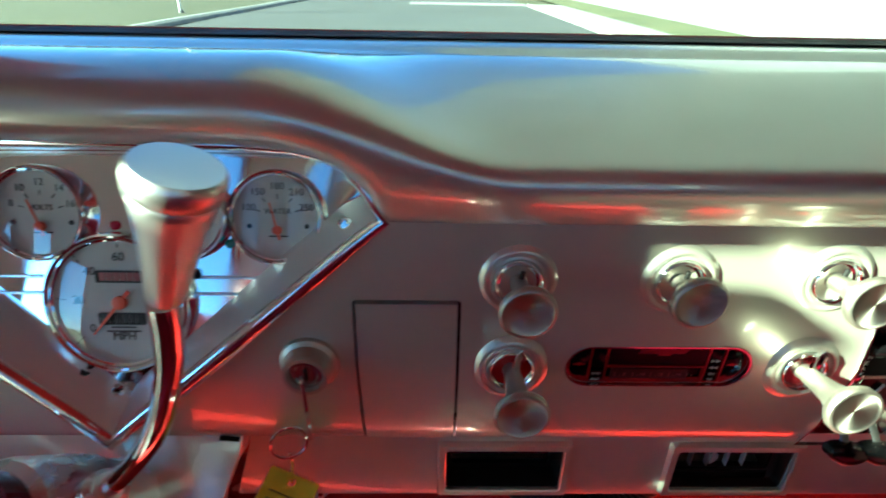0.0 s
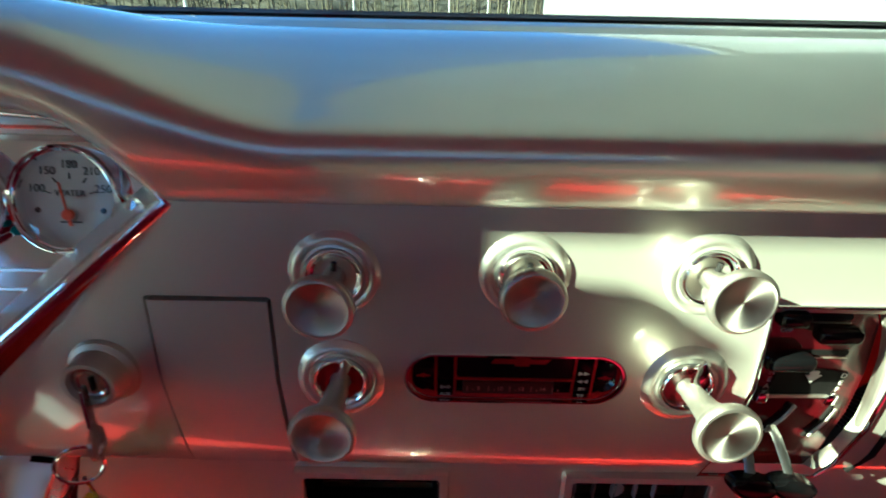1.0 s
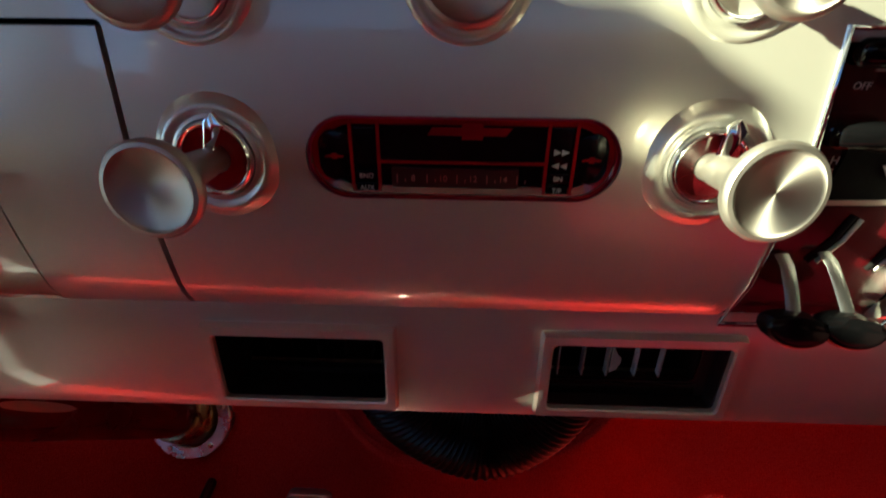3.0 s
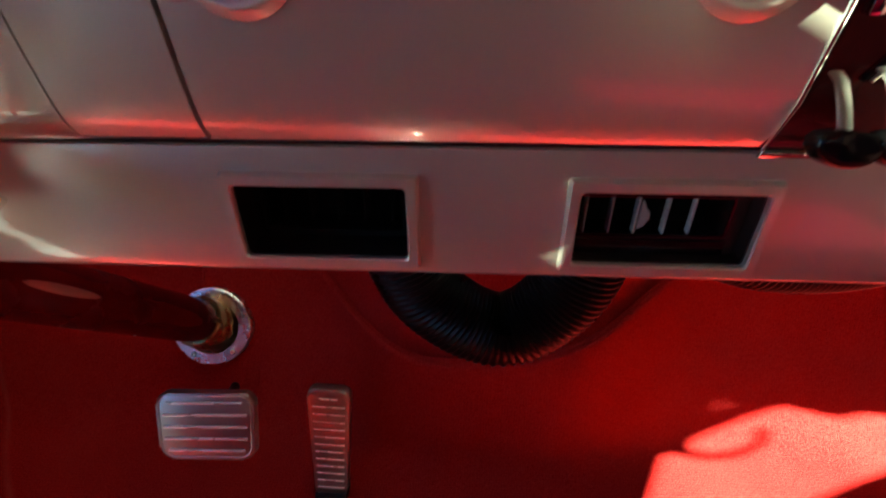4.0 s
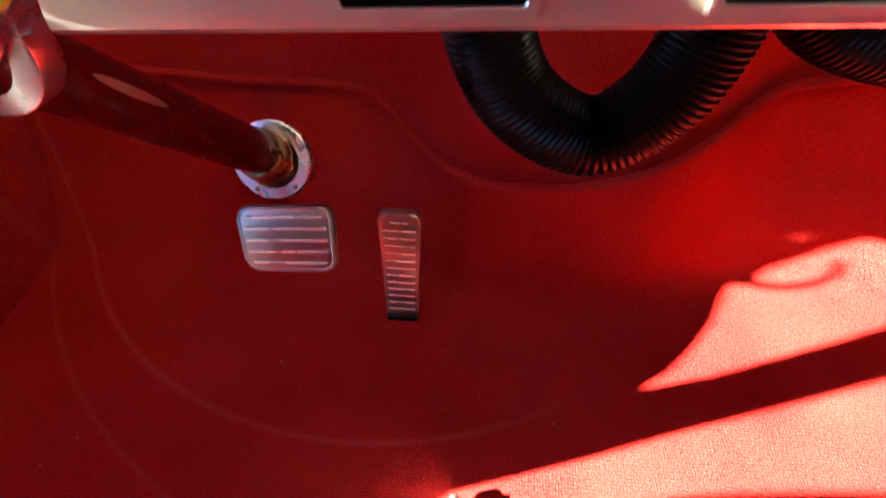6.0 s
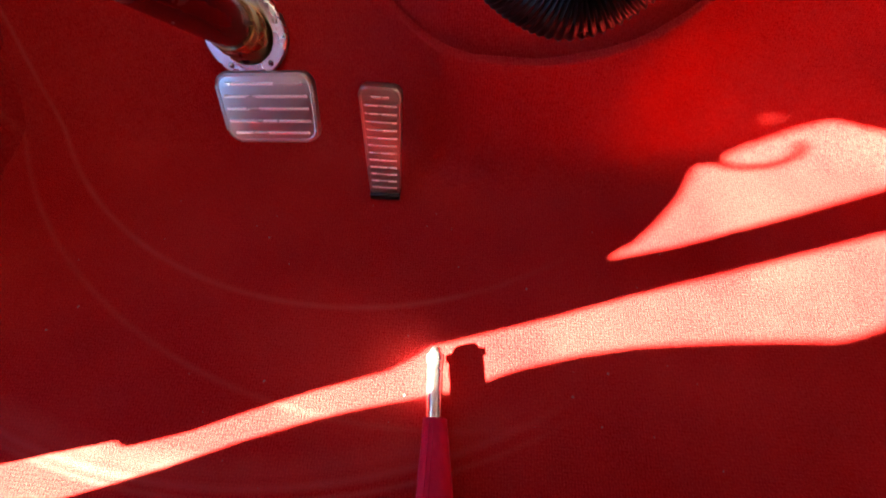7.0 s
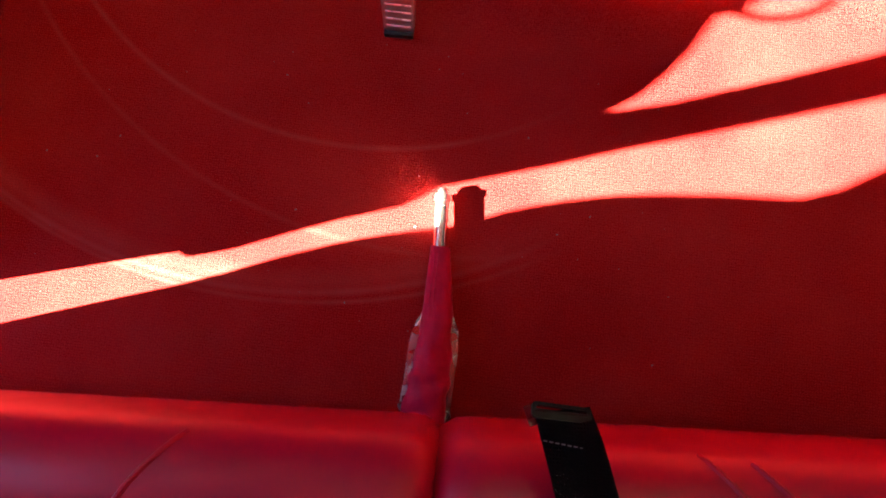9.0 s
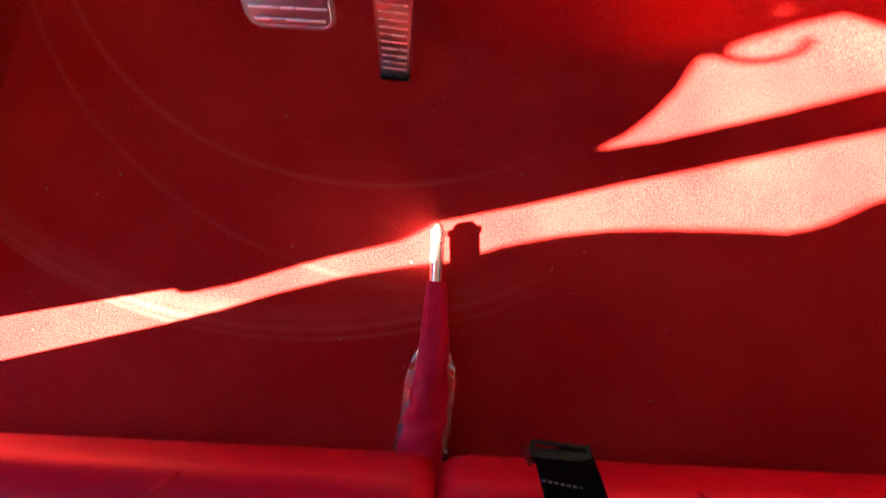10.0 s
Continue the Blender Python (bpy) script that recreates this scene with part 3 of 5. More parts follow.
# floor, toe board and firewall, all in red carpet
def toe_y(x, z):
    """How far ahead the carpet lies at a height, nearer over the gearbox hump."""
    plain = lerp_table(((0.0, 0.46), (0.02, 0.485), (0.115, 0.565), (0.20, 0.606), (0.27, 0.630), (0.5, 0.66)), z)
    hump = lerp_table(((0.0, 0.405), (0.02, 0.425), (0.10, 0.442), (0.17, 0.455), (0.27, 0.49), (0.5, 0.56)), z)
    w = smooth(-0.06, 0.16, x) * (1 - smooth(0.32, 0.56, x))
    return plain + (hump - plain) * w


SEAM = ((-0.56, 0.232), (-0.393, 0.228), (-0.294, 0.222), (-0.218, 0.214), (-0.184, 0.213), (-0.117, 0.210), (-0.053, 0.206), (-0.022, 0.200), (0.003, 0.190), (0.045, 0.174), (0.086, 0.166), (0.123, 0.166), (0.158, 0.167), (0.226, 0.165), (0.295, 0.178), (0.350, 0.196), (0.392, 0.206), (0.430, 0.213), (0.481, 0.218), (0.51, 0.215), (0.56, 0.212), (0.60, 0.218), (0.67, 0.226), (0.96, 0.235))


def carpet_sheet():
    bm = bmesh.new()
    cols = [LEFT + (RIGHT - LEFT) * i / 110 for i in range(111)]
    grid = []
    for x in cols:
        zs = lerp_table(SEAM, x)
        col = [bm.verts.new((x, y, 0)) for y in np.linspace(REAR, 0.30, 14)]
        y0 = toe_y(x, 0.0)
        col += [bm.verts.new((x, y, 0.0)) for y in np.linspace(0.33, y0 - 0.02, 3)]
        col += [bm.verts.new((x, toe_y(x, z), z)) for z in np.linspace(0.006, zs, 14)]
        col += [bm.verts.new((x, toe_y(x, zs) + 0.010, zs + 0.003)), bm.verts.new((x, toe_y(x, zs) + 0.022, zs - 0.01))]
        grid.append(col)
    for a, b in zip(grid, grid[1:]):
        for k in range(len(a) - 1):
            bm.faces.new((a[k], b[k], b[k + 1], a[k + 1]))
    return bm


floor = solid("floor", carpet_sheet(), carpet, "bright red looped carpet with scuffed arcs, sunlit in strips", "floor", smooth=True, angle=60)
bm = bmesh.new()
cols = [LEFT + (RIGHT - LEFT) * i / 60 for i in range(61)]
grid = [[bm.verts.new((x, toe_y(x, z) + 0.014 + 0.05 * smooth(0.30, 0.45, z), z)) for z in np.linspace(-0.01, 0.78, 14)] for x in cols]
for a, b in zip(grid, grid[1:]):
    for k in range(13):
        bm.faces.new((a[k], b[k], b[k + 1], a[k + 1]))
solid("firewall", bm, carpet, "red carpeted firewall under the dashboard", "wall", smooth=True, angle=60)
piping = spline([(x, toe_y(x, z) - 0.0015, z + 0.001) for x, z in SEAM], 8)
part("piping", tube(piping, 0.0042, 8), carpet, floor, "bound carpet edge")
part("joint", tube(spline([(x, toe_y(x, z) - 0.0005, z) for x, z in ((-0.190, 0.213), (-0.1945, 0.203), (-0.197, 0.185), (-0.200, 0.162))], 4), 0.003, 8), carpet, floor, "upright bound joint")

# ---- dashboard ----
CX = -0.178
FACE = ((0.527, 0.314), (0.5295, 0.306), (0.534, 0.2990), (0.541, 0.2943), (0.549, 0.2920), (0.56, 0.2906), (0.58, 0.2892), (0.60, 0.2885), (0.62, 0.288), (0.66, 0.2935), (0.69, 0.298), (0.73, 0.302))


def face_y(z):
    return lerp_table(FACE, z)


def bezel_y(z):
    return 0.2615 + 0.309 * (z - 0.583)


ARCH = ((0.014, 0.727), (0.003, 0.748), (-0.009, 0.763), (-0.024, 0.770), (-0.043, 0.774), (-0.073, 0.776), (-0.178, 0.777))


def arch_z(x):
    d = -abs(x - CX) + 0.192
    return lerp_table(tuple((0.014 - xx, zz) for xx, zz in ARCH), d)


dash = thing("dashboard", "pewter metallic painted steel truck dashboard with a rolled brow", "dashboard", at=(CENTRE, 0.30, 0.53))
PLAIN = ((0.50, 0.8115), (0.476, 0.812), (0.455, 0.8105), (0.437, 0.805), (0.432, 0.8065), (0.42, 0.8065), (0.395, 0.8035), (0.36, 0.7963), (0.325, 0.7868), (0.300, 0.7785), (0.2825, 0.7725), (0.2755, 0.7665), (0.2748, 0.7575), (0.2815, 0.7455), (0.2895, 0.7355), (0.2950, 0.7315), (0.302, 0.7285))
HOOD = ((0.50, 0.8115), (0.476, 0.812), (0.455, 0.8110), (0.437, 0.8085), (0.432, 0.809), (0.42, 0.810), (0.395, 0.8135), (0.36, 0.8185), (0.325, 0.8230), (0.300, 0.8238), (0.280, 0.8205), (0.266, 0.812), (0.261, 0.803), (0.264, 0.794), (0.275, 0.786), (0.288, 0.781), (0.302, 0.777))


def dash_top():
    bm = bmesh.new()
    xs = sorted(set([round(-0.56 + 0.02 * i, 4) for i in range(77)] + [round(-0.10 + 0.005 * i, 4) for i in range(40)] + [round(-0.45 + 0.005 * i, 4) for i in range(36)]))
    grid = []
    for x in xs:
        w = 1 - smooth(0.125, 0.268, abs(x - CX))
        inside = abs(x - CX) < 0.192
        edge = arch_z(x) if inside else 0.7285
        col = []
        n = len(PLAIN)
        for k, (a, b) in enumerate(zip(PLAIN, HOOD)):
            y, z = a[0] + (b[0] - a[0]) * w, a[1] + (b[1] - a[1]) * w
            if k >= n - 5:
                z += (edge - (PLAIN[-1][1] + (HOOD[-1][1] - PLAIN[-1][1]) * w)) * smooth(n - 6, n - 1, k)
            col.append(Vector((x, y, z)))
        fine = spline(col, 3)
        grid.append([bm.verts.new(p) for p in fine])
    for a, b in zip(grid, grid[1:]):
        for k in range(len(a) - 1):
            bm.faces.new((a[k], b[k], b[k + 1], a[k + 1]))
    return bm


part("top_panel", dash_top(), paint, dash, "glossy rolled top with a hood over the gauges", angle=80)


def dash_face():
    bm = bmesh.new()
    xs = sorted(set([round(-0.56 + 0.02 * i, 4) for i in range(77)] + [CX, CX - 0.192, CX + 0.192]))
    rows = 26
    front, back = [], []
    for x in xs:
        d = abs(x - CX)
        top = 0.730 if d >= 0.192 else 0.556 + (0.729 - 0.556) * d / 0.192
        zs = 0.527 + (top - 0.527) * np.linspace(0, 1, rows)
        front.append([bm.verts.new((x, face_y(z), z)) for z in zs])
        back.append([bm.verts.new((x, face_y(z) + 0.010, z)) for z in zs])
    for g in (front, back):
        for a, b in zip(g, g[1:]):
            for k in range(rows - 1):
                bm.faces.new((a[k], b[k], b[k + 1], a[k + 1]))
    for i in range(len(xs) - 1):
        for k in (0, rows - 1):
            bm.faces.new((front[i][k], front[i + 1][k], back[i + 1][k], back[i][k]))
    for i in (0, len(xs) - 1):
        for k in range(rows - 1):
            bm.faces.new((front[i][k], front[i][k + 1], back[i][k + 1], back[i][k]))
    return bm


BACKWARD = facing((0, 0, 0), (0, -1, 0))   # local x = world x, local y = world z, z = towards the driver
HEATER = [(0.345, 0.674), (0.412, 0.674), (0.421, 0.655), (0.428, 0.62), (0.430, 0.585), (0.426, 0.548), (0.420, 0.532), (0.338, 0.532), (0.343, 0.56), (0.346, 0.62)]
cut_ash = slab(round_rect(0.0725, 0.139, 0.003, 3, 0.0235, 0.6045), BACKWARD, -0.4, -0.2)
cut_radio = slab(round_rect(0.134, 0.0365, 0.0182, 10, 0.2015, 0.6215), BACKWARD, -0.4, -0.2)
cut_heat = slab(HEATER, BACKWARD, -0.4, -0.2)
part("face_panel", carve(dash_face(), [cut_ash, cut_radio, cut_heat]), paint, dash, "pewter metallic face panel", angle=30)

part("lower_panel", box(-0.56, -0.196, 0.3125, 0.322, 0.430, 0.5255, 0.003), paint, dash, "pewter lower panel beside the column")


def curved_plate(x0, x1, z0, z1, out, thick, rows=14, cols=2, taper=0.0):
    """A plate that follows the bowed face."""
    bm = bmesh.new()
    f, b = [], []
    for i in range(cols + 1):
        u = i / cols
        fc, bc = [], []
        for z in np.linspace(z0, z1, rows):
            k = (z - z0) / (z1 - z0)
            x = (x0 + taper * (1 - k)) + ((x1 - taper * 0.3 * (1 - k)) - (x0 + taper * (1 - k))) * u
            y = face_y(z) - out
            fc.append(bm.verts.new((x, y, z)))
            bc.append(bm.verts.new((x, y + thick, z)))
        f.append(fc)
        b.append(bc)
    for g in (f, b):
        for p, q in zip(g, g[1:]):
            for k in range(rows - 1):
                bm.faces.new((p[k], q[k], q[k + 1], p[k + 1]))
    for i in range(cols):
        for k in (0, rows - 1):
            bm.faces.new((f[i][k], f[i + 1][k], b[i + 1][k], b[i][k]))
    for i in (0, cols):
        for k in range(rows - 1):
            bm.faces.new((f[i][k], f[i][k + 1], b[i][k + 1], b[i][k]))
    sharp = [e for e in bm.edges if len(e.link_faces) == 2 and e.calc_face_angle(0) > 1.0]
    bmesh.ops.bevel(bm, geom=sharp, offset=0.0012, segments=2, affect="EDGES", profile=0.5)
    return bm


part("ashtray_door", curved_plate(-0.0108, 0.0575, 0.5365, 0.6715, 0.0008, 0.006), paint, dash, "ashtray door with a dark gap round it")
part("ashtray_well", box(-0.02, 0.07, 0.3135, 0.34, 0.545, 0.68), dark_gap, dash, "dark well behind the door", False)
bm = bmesh.new()
for xa in (0.4425,):
    tube([(0.438, face_y(0.655) - 0.0002, 0.655), (0.443, face_y(0.62) - 0.0002, 0.62), (0.4455, face_y(0.59) - 0.0002, 0.59), (0.446, face_y(0.56) - 0.0002, 0.56), (0.442, face_y(0.538) - 0.0002, 0.538)], 0.0022, 8, bm)
part("glovebox_gap", bm, dark_gap, dash, "dark gap round the glovebox door")


# ---- instrument cluster ----
def cluster_outline(inset=0.0):
    pts = [(CX, 0.575)]
    right = [(x, z) for x, z in ARCH]
    for k in range(1, 9):
        t = k / 9
        pts.append((CX + (0.014 - CX) * t, 0.575 + (0.727 - 0.575) * t))
    pts += right
    left = [(2 * CX - x, z) for x, z in reversed(pts[1:-1])]
    pts += left
    if inset:
        c = Vector((CX, 0.70))
        out = []
        n = len(pts)
        for i, p in enumerate(pts):
            a, b = Vector(pts[i - 1]), Vector(pts[(i + 1) % n])
            d = (b - a).normalized()
            nrm = Vector((-d.y, d.x))
            if nrm.dot(c - Vector(p)) < 0:
                nrm = -nrm
            out.append(tuple(Vector(p) + nrm * inset))
        pts = out
    return pts


cluster = thing("instrument_cluster", "polished triangular gauge cluster with white-faced dials", "gauge cluster", at=(CX, 0.30, 0.575))
def panel_face_y(z):
    return bezel_y(z) + 0.030 + 0.095 * (z - 0.68)


UP_N = Vector((0, -1, 0.404))
def bezel_band(name, steps, mat, label):
    """A strip of the surround, lofted between insets of its outline."""
    bm = bmesh.new()
    layers = [[bm.verts.new((x, bezel_y(z) + dy, z)) for x, z in cluster_outline(inset)] for inset, dy in steps]
    for a, b in zip(layers, layers[1:]):
        for i in range(len(a)):
            j = (i + 1) % len(a)
            bm.faces.new((a[i], a[j], b[j], b[i]))
    return part(name, bm, mat, cluster, label, angle=50)


bezel_band("bezel", ((-0.002, 0.008), (-0.0012, -0.003), (0.0015, -0.0055), (0.0055, -0.0060), (0.0075, -0.0045), (0.0085, -0.0010)), chrome, "chrome surround with a sharp point at the foot")
bezel_band("bezel_wall", ((0.0085, -0.0010), (0.0125, 0.010), (0.0165, 0.021), (0.0195, 0.0290)), bright_alloy, "brushed bright wall of the surround")
o = cluster_outline(0.0185)
bm = bmesh.new()
bm.faces.new([bm.verts.new((x, panel_face_y(z), z)) for x, z in o])
part("panel", bm, panel_alloy, cluster, "polished aluminium face", False)
for x0, x1, z in ((-0.126, -0.076, 0.675), (-0.126, -0.095, 0.664), (-0.280, -0.230, 0.675), (-0.261, -0.230, 0.664)):
    y = panel_face_y(z) - 0.0004
    part("groove", tube([(x0, y, z), ((x0 + x1) / 2, y, z), (x1, y, z)], 0.0012, 8), polished, cluster)
for x, z, mt, lb in ((-0.177, 0.708, red_lens, "red warning lens"), (-0.0995, 0.697, green_lens, "green turn lens"), (-0.2565, 0.697, green_lens, "green turn lens")):
    part("warning_lamp", lathe([(0.0032, 0), (0.0032, 0.0015), (0.002, 0.003), (0, 0.0034)], facing((x, panel_face_y(z), z), UP_N), 16), mt, cluster, lb)
for x, z in ((CX, 0.606), (-0.016, 0.720)):
    part("screw", lathe([(0.0045, 0), (0.0045, 0.001), (0.003, 0.0028), (0, 0.003)], facing((x, bezel_y(z) + 0.012, z), UP_N), 16), chrome, cluster)


def gauge(x, z, r, marks, needle, title, title_at, sub, name):
    m = facing((x, panel_face_y(z), z), UP_N)
    body = part("gauge", lathe([(r * 1.03, 0), (r * 1.03, 0.0055), (r * 1.015, 0.0085), (r * 0.985, 0.0096), (r * 0.955, 0.0088), (r * 0.940, 0.0068), (r * 0.925, 0.0076), (r * 0.900, 0.0068), (r * 0.882, 0.0015)], m, 64), chrome, cluster, name + " with chrome ring")
    part("dial", lathe([(0, 0.0015), (r * 0.895, 0.0015), (r * 0.895, 0.0005)], m, 64), gauge_white, body, "off-white dial", False)
    f = m @ Matrix.Translation((0, 0, 0.0018))
    for txt, ang, size, rr in marks:
        a = radians(ang)
        letters("numeral", txt, size, f @ Matrix.Translation((rr * r * math.sin(a), rr * r * math.cos(a), 0)), ink, body)
        bmt = bmesh.new()
        r0, r1 = rr * r - size * 0.75, rr * r - size * 1.25
        if r > 0.04:
            r0, r1 = 0.86 * r, 0.80 * r
        tube([f @ Vector((r0 * math.sin(a), r0 * math.cos(a), 0)), f @ Vector((r1 * math.sin(a), r1 * math.cos(a), 0))], 0.0004, 4, bmt)
        part("tick", bmt, ink, body)
    letters("title", title, r * 0.17, f @ Matrix.Translation((0, title_at * r, 0)), ink, body)
    if sub:
        for k, (w, yy) in enumerate(sub):
            part("maker_mark", slab(round_rect(w * r, 0.0011, 0.0003, 2, 0, yy * r), f, 0, 0.0002), ink, body, "", False)
    a = radians(needle)
    lng = 0.62 * r
    tip, tail = Vector((math.sin(a), math.cos(a), 0)), Vector((math.cos(a), -math.sin(a), 0))
    hub = Vector((0, -0.28 * r if r < 0.04 else 0, 0))
    bmn = bmesh.new()
    w = r * 0.03
    vs = [hub + tail * w - tip * lng * 0.35, hub - tail * w - tip * lng * 0.35, hub - tail * w * 0.35 + tip * lng, hub + tail * w * 0.35 + tip * lng]
    lo = [bmn.verts.new(f @ (v + Vector((0, 0, 0.0022)))) for v in vs]
    hi = [bmn.verts.new(f @ (v + Vector((0, 0, 0.0030)))) for v in vs]
    bmn.faces.new(lo), bmn.faces.new(hi)
    for i in range(4):
        bmn.faces.new((lo[i], lo[(i + 1) % 4], hi[(i + 1) % 4], hi[i]))
    part("needle", bmn, orange, body, "orange needle", False)
    part("hub", lathe([(r * 0.10, 0.001), (r * 0.10, 0.0036), (r * 0.07, 0.0042), (0, 0.0042)], f @ Matrix.Translation(hub), 24), orange, body)
    for sx in (-1, 1):
        part("dial_screw", lathe([(r * 0.055, 0), (r * 0.05, 0.0006), (0, 0.0008)], f @ Matrix.Translation((sx * 0.62 * r, -0.2 * r if r < 0.04 else 0.02 * r, 0)), 12), ink, body)
    g = part("lens", lathe([(0, 0.0062), (r * 0.6, 0.0060), (r * 0.90, 0.0052)], m, 48), clear, body, "clear glass")
    g.visible_shadow = False
    return body


S = 0.0068
gauge(-0.0655, 0.7145, 0.0315, (("100", -72, S, 0.66), ("150", -38, S, 0.68), ("180", 0, S, 0.66), ("210", 38, S, 0.68), ("250", 72, S, 0.66)), -14, "WATER", 0.12, ((0.42, -0.42),), "water temperature gauge")
gauge(-0.1305, 0.7155, 0.0315, (("0", -72, S, 0.66), ("25", -38, S, 0.68), ("50", 0, S, 0.66), ("75", 38, S, 0.68), ("100", 72, S, 0.64)), -28, "OIL", 0.12, ((0.42, -0.42),), "oil pressure gauge")
gauge(-0.2245, 0.7155, 0.0315, (("8", -72, S, 0.66), ("10", -38, S, 0.68), ("12", 0, S, 0.66), ("14", 38, S, 0.68), ("16", 72, S, 0.66)), -22, "VOLTS", 0.12, ((0.42, -0.42),), "volt gauge")
gauge(-0.2905, 0.7145, 0.0315, (("E", -60, S, 0.66), ("1/2", 0, S, 0.66), ("F", 60, S, 0.66)), -20, "FUEL", 0.12, ((0.42, -0.42),), "fuel gauge")
N = 0.0085
speedo = gauge(CX + 0.002, 0.6585, 0.0480, (("0", -132, N, 0.60), ("20", -88, N, 0.62), ("40", -44, N, 0.62), ("60", 0, N, 0.66), ("80", 44, N, 0.62), ("100", 80, N, 0.58), ("120", 116, N, 0.58)), -140, "MPH", -0.52, ((0.36, -0.38), (0.5, -0.44)), "round speedometer")
fs = facing((CX + 0.002, panel_face_y(0.6585), 0.6585), UP_N) @ Matrix.Translation((0, 0, 0.0018))
for yy in (0.018, -0.012):
    part("odometer_window", frame_ring(round_rect(0.032, 0.0085, 0.001, 3, 0, yy), round_rect(0.029, 0.0062, 0.001, 3, 0, yy), fs, 0, 0.0012), ink, speedo, "", False)
    for k in range(6):
        part("odometer_drum", slab(round_rect(0.0042, 0.0058, 0.0004, 2, -0.012 + 0.0048 * k, yy), fs, 0, 0.0005), pale_red_ink if yy > 0 else ink, speedo, "", False)
reset = part("trip_reset", tube([(-0.189, 0.308, 0.630), (-0.196, 0.300, 0.622), (-0.204, 0.292, 0.613)], 0.0022, 10), black_plastic, cluster, "black trip reset stem")
part("reset_knob", lathe([(0.0045, 0), (0.0050, 0.003), (0.0045, 0.008), (0, 0.009)], facing((-0.204, 0.292, 0.613), (-0.5, -0.7, -0.6)), 16), black_plastic, reset)

# ---- column gear lever ----
lever = thing("gear_lever", "column gear lever with a large tapered chrome knob", "gear lever", at=(-0.15, 0.215, 0.595))
KN = facing((-0.0690, 0.2022, 0.7430), (0.38, -0.07, 1.0))
KNOB = ((0.0, 0.0), (0.0082, 0.0), (0.0094, 0.002), (0.0105, 0.010), (0.0132, 0.030), (0.0164, 0.048), (0.0186, 0.057), (0.0196, 0.0605), (0.0190, 0.0620), (0.0205, 0.0635), (0.0212, 0.0690), (0.0206, 0.0725), (0.0190, 0.0745), (0.0, 0.0750))
part("knob", lathe([(r * 0.80, h * 0.86) for r, h in KNOB], KN, 64), knob_alloy, lever, "chrome knob with a flat top", angle=40)
part("set_screw", lathe([(0.0019, -0.002), (0.0019, 0.0006), (0.0012, 0.0009), (0.0, 0.0004)], facing(KN @ Vector((0.0052, -0.0090, 0.0145)), (0.5, -0.85, 0.0)), 12), dark_gap, lever)
part("stalk", tube(spline([(-0.0712, 0.2027, 0.7395), (-0.0732, 0.2018, 0.7233), (-0.0779, 0.2005, 0.7026), (-0.0932, 0.2012, 0.6669), (-0.1149, 0.2046, 0.6351), (-0.1462, 0.2106, 0.5993)], 6), [0.0060] * 31, 16), chrome, lever, "bent chrome stalk")
part("boss", lathe([(0.0, -0.004), (0.013, -0.004), (0.014, 0.004), (0.0125, 0.014), (0.009, 0.017), (0.0, 0.017)], facing((-0.156, 0.211, 0.589), (0.62, 0.0, 0.72)), 24), polished, lever)

# ---- steering column ----
COL = Vector((-0.185, 0.556, 0.122))
CDIR = Vector((-0.055, -0.616, 0.789)).normalized()
column = thing("steering_column", "dark red steering column with polished floor flange and drop", "steering column", at=COL)
MC = facing(COL, CDIR)
part("tube", lathe([(0.0, 0.02), (0.0315, 0.02), (0.0315, 0.60), (0.0, 0.60)], MC, 48), red_pipe, column, "dark red painted tube")
part("bush", lathe([(0.0320, -0.02), (0.0400, -0.02), (0.0398, 0.016), (0.0380, 0.020), (0.0365, 0.022), (0.0362, 0.036), (0.0345, 0.038), (0.0315, 0.038)], MC, 48), brass, column, "brass-coloured bush")
MF = facing((-0.181, 0.552, 0.121), (0.06, -0.84, 0.54))
fl = part("flange", lathe([(0.040, -0.01), (0.040, 0.004), (0.0412, 0.0055), (0.0565, 0.0055), (0.0582, 0.004), (0.0582, -0.03)], MF, 64), polished, column, "polished ring plate on the carpet")
for k in range(5):
    a = radians(20 + 72 * k)
    part("screw", lathe([(0.0042, 0.005), (0.0042, 0.0062), (0.003, 0.0075), (0, 0.0078)], MF @ Matrix.Translation((0.0492 * math.cos(a), 0.0492 * math.sin(a), 0)), 14), steel, fl)
# the drop under the dashboard: a thick plate leaning back, with a split clamp round the column
DROP_N = Vector((0, -1, 0.12)).normalized()
MD = facing((-0.150, 0.318, 0.534), DROP_N)
DROP_RING = Vector((-0.056, -0.106))
drop_o = [(0.038, 0.0), (0.0375, -0.010), (0.028, -0.036), (0.012, -0.062), (-0.004, -0.080), (-0.0085, -0.092)]
drop_o += [(DROP_RING.x + 0.0485 * math.cos(radians(a)), DROP_RING.y + 0.0485 * math.sin(radians(a))) for a in range(10, -191, -12)]
drop_o += [(-0.104, -0.086), (-0.090, -0.064), (-0.066, -0.036), (-0.045, -0.010), (-0.042, 0.0)]
drop = part("column_drop", slab(drop_o, MD, -0.024, 0.0, 0.0015), polished, column, "thick polished aluminium column drop", angle=30)
MP = facing((-0.152, 0.3015, 0.5345), (-0.06, -0.80, 0.60))
part("face_plate", slab([(0.040, 0.0), (0.0385, -0.016), (0.026, -0.060), (0.020, -0.086), (-0.052, -0.086), (-0.044, -0.016), (-0.040, 0.0)], MP, -0.003, 0.0, 0.0008), bright_alloy, drop, "bright satin sloping face plate", angle=30)
